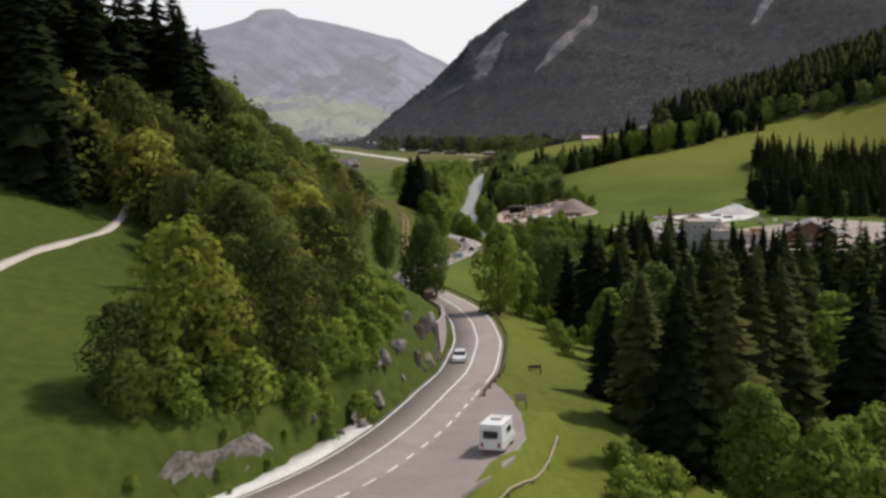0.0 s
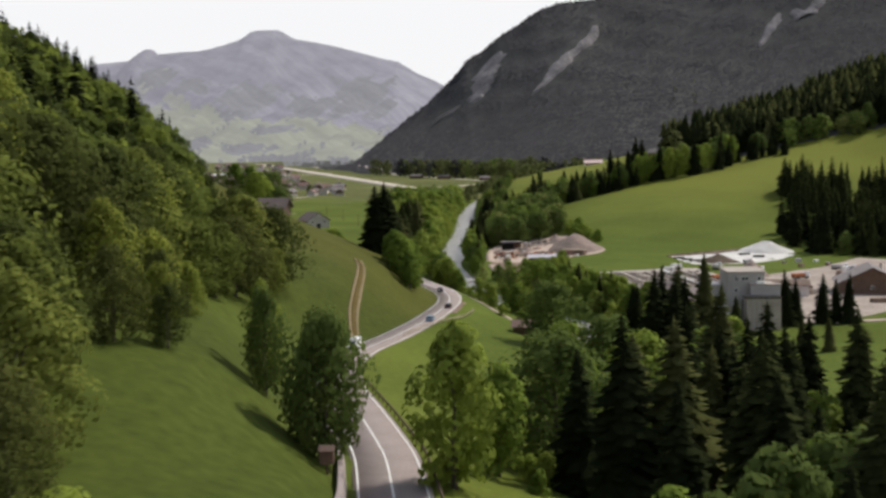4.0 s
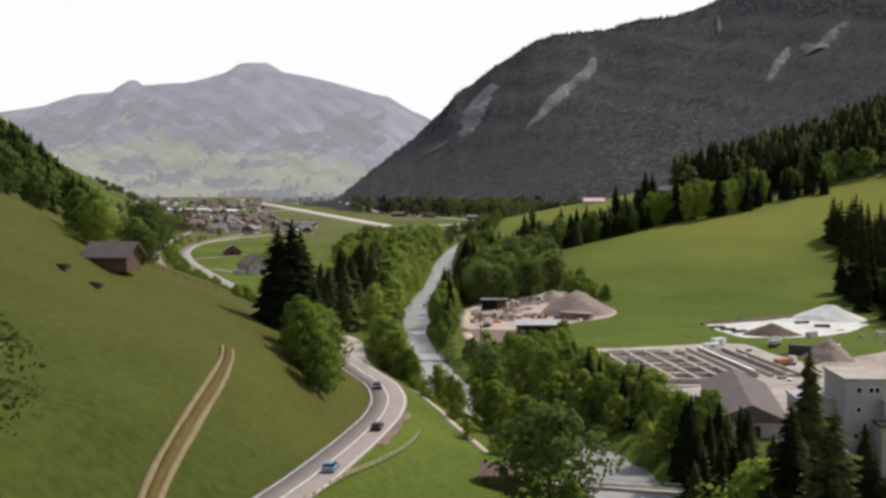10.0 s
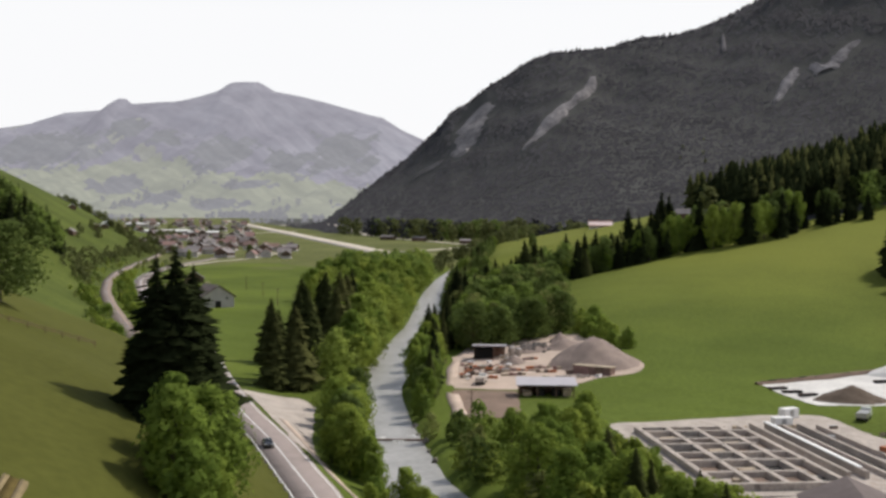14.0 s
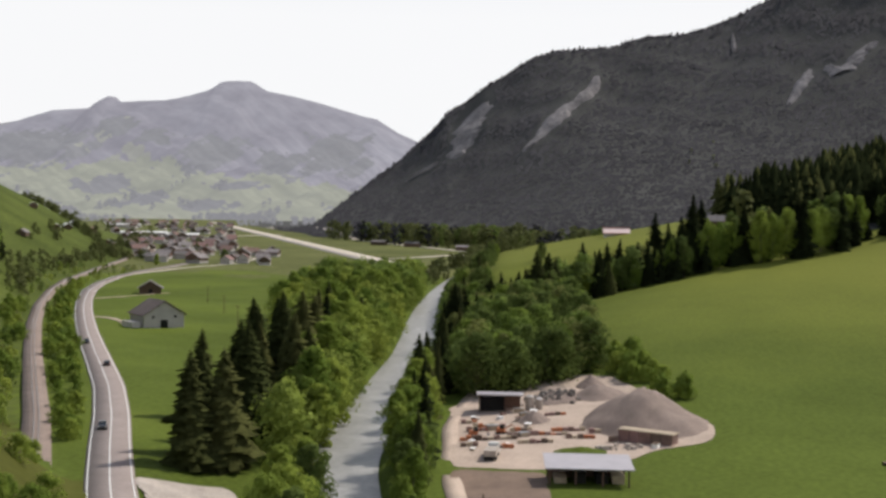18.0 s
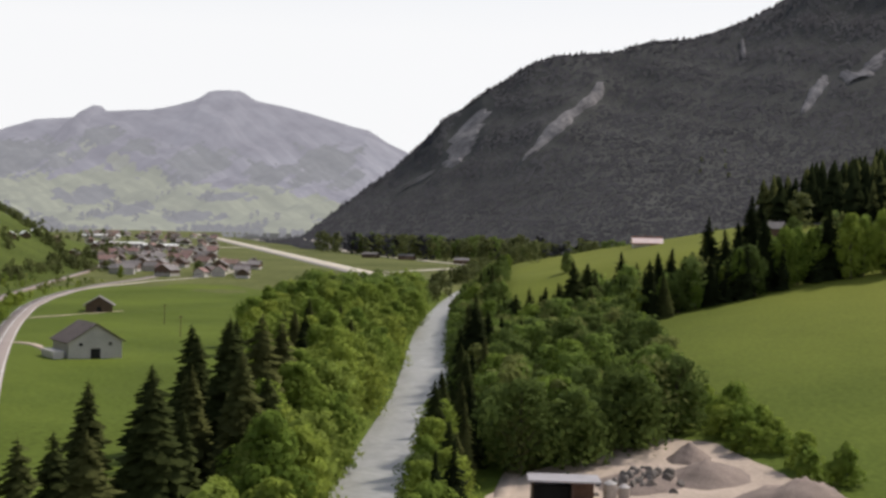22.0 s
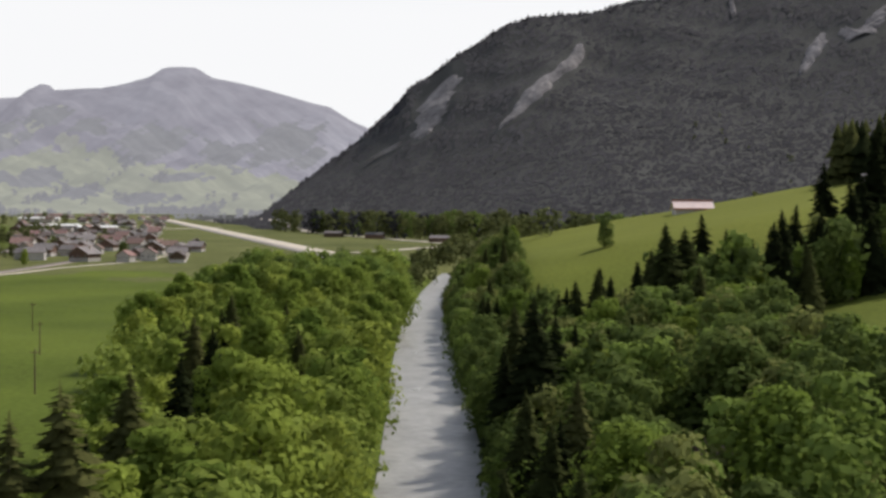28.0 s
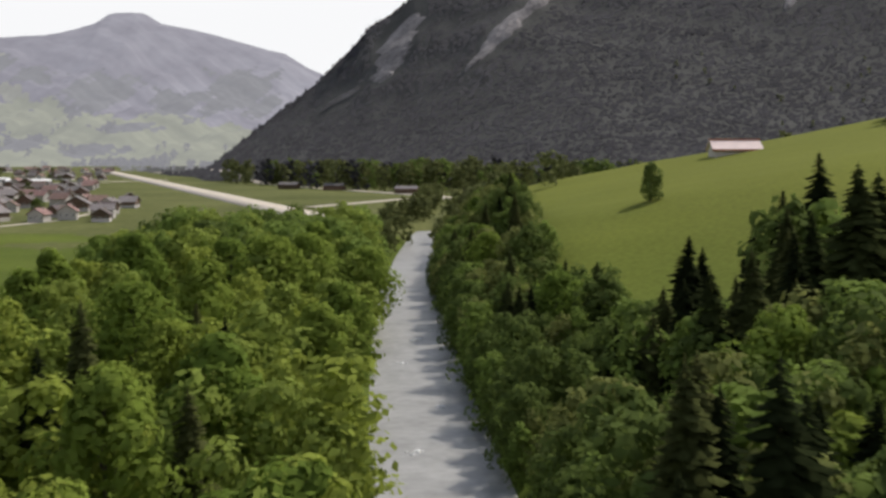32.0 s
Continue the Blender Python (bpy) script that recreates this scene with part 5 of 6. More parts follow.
for n, line in enumerate(CRAGS):
    sh, g = Shape(), random.Random(n)
    pts = np.array(line, float)
    m, q = 26, 9
    for k in range(m):
        t = k / (m - 1) * (len(pts) - 1)
        x, y, w = (np.interp(t, range(len(pts)), pts[:, i]) for i in range(3))
        w *= g.uniform(0.7, 1.25) * math.sin(math.pi * (0.08 + 0.84 * k / (m - 1))) ** 0.4
        for j in range(q):
            e = (j / (q - 1) - 0.5)
            px, py = x + e * w, y - 2 * g.random()
            edge = 1 - abs(2 * e) ** 3
            sh.v.append((px, py, float(land(px, py)) - 3 + edge * (7 + 2.5 * g.random()) * (1 if 0 < k < m - 1 else 0)))
            if k and j:
                o = k * q + j
                sh.f.append((o - q - 1, o - q, o, o - 1))
    tagged(new("rock_cliff", mesh_from("rock_cliff", sh.v, sh.f, CLIFF)), "pale grey limestone cliff above the forest", "cliff", "mountain cliffs")


# ---- buildings ----
def gable_house(x, y, turn, w, l, eaves, rise, walls, roof, label, name="house", over=0.7, windows=0, chimney=True, door=False, category="house", group="", sink=0.4, lower=None):
    """Ridge along the local y axis, gable towards -y."""
    root = thing(name, spot(x, y, turn), label, category, group)
    a, b = w / 2, l / 2
    sh = Shape()
    sh.v = [(-a, -b, -sink), (a, -b, -sink), (a, b, -sink), (-a, b, -sink), (-a, -b, eaves), (a, -b, eaves), (a, b, eaves), (-a, b, eaves), (0, -b, eaves + rise), (0, b, eaves + rise)]
    sh.f = [(0, 1, 5, 8, 4), (2, 3, 7, 9, 6), (1, 2, 6, 5), (3, 0, 4, 7), (4, 8, 9, 7), (5, 6, 9, 8), (3, 2, 1, 0)]
    wall = part("wall", sh, walls, root)
    t, s = 0.28, rise / a
    sh = Shape()
    for g in (-1, 1):
        o = len(sh.v)
        for yy in (-b - over, b + over):
            sh.v += [(0, yy, eaves + rise + 0.05), (g * (a + over), yy, eaves - s * over + 0.05), (g * (a + over), yy, eaves - s * over + 0.05 + t), (0, yy, eaves + rise + 0.05 + t * 1.25)]
        q = [(0, 1, 2, 3), (7, 6, 5, 4), (3, 2, 6, 7), (1, 0, 4, 5), (2, 1, 5, 6)]
        sh.f += [tuple(o + k for k in (f if g > 0 else f[::-1])) for f in q]
    part("roof", sh, roof, root)
    if lower:
        part("base_wall", Shape().box(-a - 0.04, -b - 0.04, -sink, a + 0.04, b + 0.04, eaves * 0.45), lower, root, "pale rendered lower storey")
    if chimney:
        part("chimney", Shape().box(a * 0.3, b * 0.2, eaves + rise * 0.4, a * 0.3 + 0.7, b * 0.2 + 0.7, eaves + rise + 0.9), CONCRETE, root)
    # dark slab painted for the shade inside an open doorway
    if door:
        part("door", Shape().box(-w * 0.09, -b - 0.06, 0, w * 0.09, -b + 0.05, min(3.2, eaves * 0.75)), DARK, root, "dark panel for the shade of an open barn door")
    for k in range(windows):
        u = -a + w * (k + 0.5) / windows
        for face in (-1, 1):
            win = part("window", Shape().box(u - 0.55, face * (b + 0.05) - 0.05, eaves * 0.45, u + 0.55, face * (b + 0.05) + 0.05, eaves * 0.45 + 1.3), WHITE, root, "window with pale frame")
            part("pane", Shape().box(u - 0.43, face * (b + 0.09) - 0.03, eaves * 0.45 + 0.12, u + 0.43, face * (b + 0.09) + 0.03, eaves * 0.45 + 1.18), GLASS, win)
    return root


gable_house(-93, 872, 35, 16, 15, 5.4, 4.9, RENDER, ROOF_BROWN, "large barn with pale rendered gable and grey tiled roof", "barn", 0.9, 0, False, True, "barn")
# dark panels colour in the shade of small gable openings
for u in (-4.4, 4.4):
    ob = part("vent", Shape().box(u - 0.5, -7.62, 4.0, u + 0.5, -7.45, 4.9), DARK, bpy.data.objects["barn"], "small dark panel for the shade of a gable opening")
part("lean_to", Shape().box(-12, -6.0, -0.3, -8.78, 5.0, 2.6), RENDER, bpy.data.objects["barn"], "low pale side annexe")
gable_house(-140, 1046, 14, 11.5, 10, 3.2, 3.4, WOOD, ROOF_GREY, "dark timber barn with grey-brown roof", "barn", 1.2, 0, False, True, "barn")
gable_house(-54, 478, 80, 6.5, 8.6, 3.0, 2.3, WOOD, ROOF_BROWN, "weathered hillside barn with a wide grey-brown roof", "barn", 1.0, 0, False, False, "barn")
gable_house(24, 424, 80, 4.6, 6, 2.4, 1.3, WOOD, ROOF_RED, "small dark timber hut with brown roof by the bridge", "hut", 0.6, 0, False, False, "hut")
gable_house(42, 803, 12, 6, 8, 2.4, 1.8, WOOD, ROOF_RED, "small timber hut with red-brown roof among the trees", "hut", 0.6, 0, False, False, "hut")
# huts on the left hillside
for x, y, r in ((-288, 1262, ROOF_GREY), (-309, 1396, WHITE), (-318, 1450, WHITE), (-355, 1471, WHITE), (-340, 1540, WHITE), (-300, 1520, ROOF_GREY), (-330, 1560, ROOF_RED)):
    gable_house(x, y, rng.uniform(-40, 40), 7, 9, 2.8, 2.2, WOOD, r, "small timber hay hut on the hillside meadow", "hay_hut", 0.6, 0, False, False, "hut", "hay huts")
# long pink-and-white house on the far meadow
gable_house(124, 1140, 86, 9, 15, 1.4, 2.7, RENDER, ROOF_PINK, "long low farmhouse with a faded pink sheet roof and red ridge", "farmhouse", 0.8, 0, True, False, "house", sink=2)
ridge = part("ridge_cap", Shape().box(-0.5, -8.4, 4.35, 0.5, 8.4, 4.75), RUST, bpy.data.objects["farmhouse"], "red ridge and eaves boards")
part("eaves_board", Shape().box(-5.5, -8.4, 0.72, -5.3, 8.4, 1.3), RUST, bpy.data.objects["farmhouse"])
gable_house(165, 1052, 60, 8, 10, 3.4, 2.6, WOOD, ROOF_GREY, "dark timber chalet among the trees", "chalet", 0.8, 2, True, False, "house")
# bridge over the river
deck = thing("bridge", pose(44.5, 424, -1.0, 0, 0, -16), "low concrete footbridge over the river", "bridge")
part("deck", Shape().box(-13, -1.2, -0.35, 13, 1.2, 0), CONCRETE, deck)
for v in (-1.15, 1.15):
    part("kerb", Shape().box(-13, v - 0.1, 0, 13, v + 0.1, 0.22), CONCRETE, deck)
    part("handrail", Shape().tube((-13, v, 0.95), (13, v, 0.95), 0.05, n=6), STEEL, deck)
for u in (-12.0, 12.0):
    part("abutment", Shape().box(u - 0.8, -1.3, -4.5, u + 0.8, 1.3, -0.35), ROCK, deck)
weir = thing("weir", pose(6.5, 581, float(water_z(581)) - 0.5), "low timber sill across the river", "weir")
part("sill", Shape().box(-8, -0.3, -0.6, 8, 0.3, 0.85), WOOD, weir)

# village: rows of chalets
HOMES = [gable_house(0, 0, 0, w, l, e, r, wm, rm, lab, "village_house", 0.9, 3, True, False, "house", "village houses", 0.8, lo) for w, l, e, r, wm, rm, lab, lo in (
    (11, 12, 5.0, 3.4, WOOD, ROOF_BROWN, "timber chalet with brown roof in the village", RENDER), (10, 13, 5.4, 3.0, RENDER, ROOF_GREY, "pale rendered house with grey roof in the village", None),
    (13, 12, 4.6, 3.6, WOOD, ROOF_GREY, "broad dark chalet with grey roof in the village", RENDER), (9, 11, 4.8, 3.0, RENDER, ROOF_RED, "small pale house with red roof in the village", None))]
taken = []
for k in range(150):
    near = k < 92
    for _ in range(60):
        y = rng.uniform(1345, 1950) if near else rng.uniform(1950, 3000)
        mid = -0.23 * (y - 1350) - 178
        x = mid + rng.uniform(-72, 38 + 40 * (y < 1540)) * (0.75 + (y - 1350) / 900)
        if all(abs(x - a) + abs(y - b) > 17 for a, b in taken):
            break
    taken.append((x, y))
    m = spot(x, y, rng.choice((0, 90)) + rng.uniform(-22, 22)) @ Matrix.Scale(rng.uniform(0.8, 1.05), 4)
    if k < 4:
        HOMES[k].matrix_basis = m
    else:
        copy_thing(HOMES[rng.choice((0, 0, 1, 2, 3, 3))], m)
for x, y, w, turn in ((-390, 1990, 60, 10), (-330, 1960, 40, 5), (-560, 2500, 60, 8)):
    hall = thing("hangar", spot(x, y, turn), "long low hall with a white roof", "hall", "white halls")
    part("wall", Shape().box(-w / 2, -9, -0.6, w / 2, 9, 5), RENDER, hall)
    part("roof", Shape().prism([(-10, 5), (10, 5), (10, 5.4), (0, 7.2), (-10, 5.4)], -w / 2 - 1, w / 2 + 1), WHITE, hall)
for x, y in ((40, 1700), (-20, 1790), (-62, 1830), (90, 1640)):
    gable_house(x, y, 75, 10, 18, 4, 2, WOOD, ROOF_GREY, "small dark airfield shed", "airfield_shed", 0.4, 0, False, False, "shed", "airfield sheds")

# ---- gravel yard ----
shed = thing("open_shed", spot(44.5, 633, -2), "open-fronted storage shed with a dull metal roof", "shed")
for u in (-7, -2.4, 2.4, 7):
    for v in (-3.6, 3.6):
        part("post", Shape().box(u - 0.15, v - 0.15, -0.3, u + 0.15, v + 0.15, 3.1), WOOD, shed)
part("back_wall", Shape().box(-7.2, 3.7, -0.3, 7.2, 3.9, 3.2), WOOD, shed)
part("roof", Shape().prism([(-4.6, 3.0), (4.6, 3.9), (4.6, 4.1), (-4.6, 3.2)], -7.9, 7.9), ROOF_METAL, shed)
for u in (-5, -1.5, 2.5, 5.4):
    part("timber_bundle", Shape().box(u - 1.1, -1.8, -0.1, u + 1.1, 2.6, rng.uniform(0.9, 1.8)), rng.choice((WOOD, PALE_WOOD, DARK)), shed, "stored timber")
qh = thing("site_building", spot(32, 704, -3), "dark open site building with a flat metal roof", "shed")
part("wall", Shape().box(-5, 2.6, -0.3, 5, 3.0, 4), WOOD, qh)
part("wall", Shape().box(-5, -3, -0.3, -4.7, 3, 4), WOOD, qh)
part("wall", Shape().box(1.2, -3, -0.3, 1.5, 3, 4), WOOD, qh)
part("roof", Shape().prism([(-3.8, 4.2), (3.6, 3.8), (3.6, 4.1), (-3.8, 4.5)], -5.6, 5.6), ROOF_METAL, qh)
# solid black block fills the bay with painted shade
part("bay_shade", Shape().box(-4.6, -1.2, -0.2, 1.1, 2.5, 3.2), DARK, qh)
for u, h, r in ((39.2, 3.2, 1.1), (41.4, 2.5, 0.9)):
    tank = thing("storage_tank", spot(u, 703), "pale grey upright storage tank with domed lid", "tank", "grey tanks")
    part("shell", Shape().tube((0, 0, -0.2), (0, 0, h), r, n=16), CONCRETE, tank, smooth=False)
    part("lid", Shape().tube((0, 0, h), (0, 0, h + 0.4), r, r * 0.4, 16), RENDER, tank)


def heap(x, y, rx, ry, h, mat, label, seed=0, sharp=1.15, flat=0.0):
    xs = np.linspace(-1.12, 1.12, 33)
    X, Y = np.meshgrid(xs, xs)
    d = np.hypot(X, Y) * (1 + 0.1 * rough(X * 3, Y * 3, 1.0, seed))
    Z = np.maximum(0, 1 - d) ** (1 / sharp) * h + h * (0.07 * rough(X, Y, 7.0, seed) + 0.05 * rough(X, Y, 19.0, seed + 1)) * np.clip(1.1 - d, 0, 1) - 0.15
    base = land(x + X * rx, y + Y * ry)
    v = np.stack([X * rx, Y * ry, base - float(ground(x, y)) + Z], 2).reshape(-1, 3)
    i = (np.arange(32)[:, None] * 33 + np.arange(32)[None, :]).ravel()
    ob = new("gravel_mound", mesh_from("gravel_mound", v.tolist(), np.stack([i, i + 1, i + 34, i + 33], 1).tolist(), mat, True))
    ob.matrix_basis = spot(x, y)
    return tagged(ob, label, "mound", "mounds of material")


heap(63, 683, 14, 17, 8.6, HEAP, "large grey-brown gravel heap at the meadow's edge", 1, 1.12)
heap(57, 728, 4.5, 5, 3.4, HEAP, "steep grey gravel heap behind the yard", 2, 0.9)
heap(57, 715, 8, 9, 3.4, HEAP, "broad grey gravel heap behind the yard", 9, 0.9)
heap(39, 689, 4.5, 5, 2.8, HEAP, "small cone of gravel on the yard", 3, 0.9)
heap(46, 714, 8, 8, 2.6, HEAP, "rough heap of rubble and soil", 4, 1.3)
heap(46, 657, 6, 5, 1.6, GRASS, "grassy mound on the yard", 5)
heap(122.5, 627, 10, 6, 4.0, DARK_SOIL, "dark brown soil heap beside the white ground", 6)
heap(124, 573, 7.5, 8, 6.5, HEAP, "steep grey gravel heap at the works", 7)
rocks([(46 + rng.gauss(0, 3), 712 + rng.gauss(0, 2.6)) for _ in range(50)], (0.5, 1.2), "broken stone on the rubble heap", "rubble stones", lambda x, y: 2.3 * max(0.0, 1 - math.hypot(x - 46, y - 714) / 8) ** 0.77)
for k in range(16):
    x, y, s = rng.uniform(50, 60), rng.uniform(656, 662), rng.uniform(0.35, 0.8)
    ob = tagged(new("stone_block", mesh_from("stone_block", *(lambda q: (q.v, q.f))(Shape().box(-s, -s * 0.7, -0.2, s, s * 0.7, s, 0.12)), CONCRETE)), "pale loose concrete block on the yard", "block", "loose blocks")
    ob.matrix_basis = spot(x, y, rng.uniform(0, 90))
stack = thing("timber_stack", spot(61, 665, -33), "long red-brown stack of boards with a pale cover", "stack")
for k in range(5):
    part("bale", Shape().box(-6 + k * 2.42, -1.6, -0.2, -6 + k * 2.42 + 2.3, 1.6, 2.2), ROOF_RED, stack)
part("cover", Shape().box(-6.2, -1.8, 2.2, 6.2, 1.8, 2.42, 0.1), PALE_WOOD, stack)
for x, y, t, mat, lab in ((25, 674, 10, RUST, "orange-red digger parked on the yard"), (31, 676, -15, RUST, "orange-red loader parked on the yard")):
    dig = thing("digger", spot(x, y, t) @ Matrix.Scale(0.7, 4), lab, "digger", "yard machines")
    part("track", Shape().box(-1.6, -1.3, 0, 1.6, -0.7, 0.8, 0.1), RUBBER, dig), part("track", Shape().box(-1.6, 0.7, 0, 1.6, 1.3, 0.8, 0.1), RUBBER, dig)
    part("body", Shape().box(-1.5, -1.2, 0.8, 1.2, 1.2, 1.9, 0.1), mat, dig), part("cab", Shape().box(-0.2, -1.1, 1.9, 1.1, 0.1, 3.0, 0.12), GLASS, dig)
    part("boom", Shape().tube((1.0, 0.5, 1.6), (3.4, 0.5, 3.2), 0.22, 0.18, 6), mat, dig), part("arm", Shape().tube((3.4, 0.5, 3.2), (4.6, 0.5, 1.0), 0.18, 0.12, 6), mat, dig), part("bucket", Shape().box(4.2, 0, 0.3, 5.1, 1, 1.1, 0.15), STEEL, dig)
for x, y, w in ((37, 666, 6), (30, 661, 4), (23.5, 663, 3), (26, 680, 5), (35, 678, 4), (47, 670, 5), (52, 675, 4), (24, 690, 3), (44, 694, 4), (29, 670, 7), (40, 673, 7), (45, 677, 6), (34, 672, 4), (24, 670, 4), (28, 684, 6)):
    sk = thing("pallet_row", spot(x, y, 2), "row of red-brown and pale stacked pallets on the yard", "pallets", "pallet rows")
    for k in range(int(w)):
        part("pallet", Shape().box(k * 1.25 - w / 2, -0.6, -0.1, k * 1.25 - w / 2 + 1.1, 0.6, rng.uniform(0.5, 1.1)), rng.choice((PALE_WOOD, ROOF_RED, RUST, ROOF_RED)), sk)


def pole(x, y, h, mat=WOOD, label="bare wooden power pole", arm=True):
    p = thing("power_pole", spot(x, y), label, "pole", "poles")
    part("mast", Shape().tube((0, 0, -0.6), (0, 0, h), 0.16, 0.1, 8), mat, p)
    if arm:
        part("crossarm", Shape().box(-0.9, -0.06, h - 0.8, 0.9, 0.06, h - 0.65), mat, p)


for x, y, h in ((24, 586, 9), (-64, 885, 8.5), (-43, 826, 9), (-80, 940, 8), (-98, 992, 8)):
    pole(x, y, h)

# ---- building-materials works ----
works = thing("works_tower", spot(90, 446, -3), "pale concrete works building with stepped flat roofs", "building")
part("main_block", Shape().box(-5.5, -6, -0.5, 5, 8, 16), RENDER, works)
part("main_roof", Shape().box(-5.8, -6.3, 16, 5.3, 8.3, 16.45), CONCRETE, works)
part("side_block", Shape().box(0.5, -8.6, -0.5, 9, -6.02, 12.6), RENDER, works)
part("side_roof", Shape().box(0.3, -8.8, 12.6, 9.2, -6.06, 12.95), CONCRETE, works)
part("rear_block", Shape().box(5.32, -6, -0.5, 9, 5, 12.3), CONCRETE, works)
part("front_block", Shape().box(-1.5, -13.5, -0.5, 8.2, -8.62, 9.4), CONCRETE, works)
part("front_roof", Shape().box(-1.8, -13.8, 9.4, 8.5, -8.84, 9.75), DARK, works, "dark flat bitumen roof")
for u in (0.6, 2.0, 4.4):
    part("pilaster", Shape().box(u - 0.14, -13.68, -0.3, u + 0.14, -13.5, 9.3), ROOF_METAL, works)
part("annexe", Shape().box(-13, -10, -0.5, -5.52, -1, 4.0), CONCRETE, works)
part("annexe_roof", Shape().box(-13.3, -10.3, 4.0, -5.54, -0.7, 4.3), WHITE, works)
part("store", Shape().box(-11.5, -4, 4.3, -5.54, 0.5, 6.2), WHITE, works)
part("gallery", Shape().box(-12, 1.5, 8.2, -5.54, 9, 11.4), RENDER, works)
part("gallery_roof", Shape().box(-12.3, 1.2, 11.4, -5.56, 9.3, 11.75), ROOF_METAL, works)
# solid black block in place of the shaded space below
part("bay_shade", Shape().box(-11.6, 2, -0.4, -5.56, 8.6, 8.2), DARK, works, "solid dark block for the shade of the bay under the gallery")
part("pipe", Shape().tube((-2.2, -8.9, -0.3), (-2.2, -8.9, 8.6), 0.28, n=8), STEEL, works)
part("bin", Shape().box(2.4, -8.6, 12.95, 4.6, -7.4, 13.7), WHITE, works)
for z, us in ((14.4, (-3.2, -1.1, -0.1, 3.4)), (11.0, (-3.2,)), (6.4, (-3.6,))):
    for u in us:
        w_ = part("window", Shape().box(u - 0.5, -6.12, z - 0.55, u + 0.5, -5.95, z + 0.55), WHITE, works, "small dark factory window")
        part("pane", Shape().box(u - 0.4, -6.17, z - 0.45, u + 0.4, -6.1, z + 0.45), GLASS, w_)
for x0, y0, w, l, h, mat, lab, t in ((121, 512, 15, 9, 3.6, ROOF_RED, "low works shed with red-brown roof", -12), (78.5, 490, 14, 46, 3.2, ROOF_BROWN, "long shed with a dark brown-grey roof beside the construction site", -9)):
    hall = thing("works_hall", spot(x0, y0, t), lab, "hall", "works halls")
    part("wall", Shape().box(-w / 2, -l / 2, -0.8, w / 2, l / 2, h), RENDER, hall)
    if w > l:
        part("roof", Shape().prism([(-l / 2 - 0.6, h), (l / 2 + 0.6, h), (l / 2 + 0.6, h + 0.3), (0, h + l * 0.2), (-l / 2 - 0.6, h + 0.3)], -w / 2 - 0.6, w / 2 + 0.6), mat, hall)
    else:
        s = Shape().prism([(-w / 2 - 0.6, h), (w / 2 + 0.6, h), (w / 2 + 0.6, h + 0.3), (0, h + w * 0.25), (-w / 2 - 0.6, h + 0.3)], -l / 2 - 0.6, l / 2 + 0.6)
        s.v = [(-q, p, z) for p, q, z in s.v]
        part("roof", s, mat, hall)
    # dark panel on the closed wall gives the gateway's shade
    part("gate", Shape().box(-1.8, -l / 2 - 0.06, -0.2, 1.8, -l / 2 + 0.05, h * 0.75), DARK, hall, "dark panel for the shade of an open gateway")
    for v in (-0.36, -0.2, 0.1, 0.3):
        sheet = part("side_panel", Shape().box(-w / 2 - 0.08, v * l - 1.6, 0.2, -w / 2 + 0.02, v * l + 1.6, h * 0.85), WHITE, hall, "white wall panel with a small window")
        part("window", Shape().box(-w / 2 - 0.13, v * l - 0.5, h * 0.35, -w / 2 - 0.07, v * l + 0.5, h * 0.65), GLASS, sheet)
gable_house(152, 516, -14, 22, 18, 4.2, 5.2, WOOD, ROOF_GREY, "large dark timber chalet with a broad grey roof", "chalet", 1.4, 3, True, False, "house")
heap(154, 666, 14, 8, 5.6, WHITE_GRAVEL, "bright white heap of fine gravel at the meadow's edge", 8)
for k in range(18):
    x, y = rng.uniform(112, 178), rng.uniform(470, 625)
    ob = thing("material_stack", spot(x, y, rng.uniform(0, 90)), "stack of building material on pallets", "stack", "material stacks")
    w = rng.uniform(1, 3)
    part("load", Shape().box(-w, -1, 0.15, w, 1, rng.uniform(1, 2.6), 0.05), rng.choice((WHITE, ROOF_RED, CONCRETE, DIRT, ROOF_METAL)), ob)
    part("pallet", Shape().box(-w - 0.1, -1.1, -0.3, w + 0.1, 1.1, 0.15), PALE_WOOD, ob)

box_ = thing("container", spot(121, 582, -20), "dark green steel storage container on the gravel", "container")
part("body", Shape().box(-5.5, -1.4, 0.1, 5.5, 1.4, 2.8, 0.05), DARK_STEEL_GREEN, box_)
for u in (-5.4, 5.4):
    part("end_frame", Shape().box(u - 0.12, -1.45, 0, u + 0.12, 1.45, 2.9), DARK, box_)
for u in range(-4, 5):
    part("rib", Shape().box(u - 0.06, -1.46, 0.2, u + 0.06, -1.4, 2.7), DARK_STEEL_GREEN, box_)
wall_ = thing("kerb_wall", spot(122, 656.7, 30.3), "long low dark wall of sleepers beside the white ground", "wall")
for k in range(14):
    part("sleeper", Shape().box(-20.6 + k * 2.95, -0.2, -0.6, -20.6 + k * 2.95 + 2.85, 0.2, 0.9 + 0.1 * (k % 3)), DARK if k % 2 else WOOD, wall_)
for x, y, t in ((107.5, 641, 20), (110, 636.5, 10), (113, 632.5, 25), (141, 655, 15), (146, 648, -10)):
    ob = thing("plank_bundle", spot(x, y, t), "dark bundle of planks lying on the white gravel", "bundle", "dark plank bundles")
    for k in range(3):
        part("plank", Shape().box(-2.6, -0.9 + k * 0.62, -0.1, 2.6 - 0.4 * (k % 2), -0.33 + k * 0.62, 0.7), WOOD if k % 2 else DARK, ob)
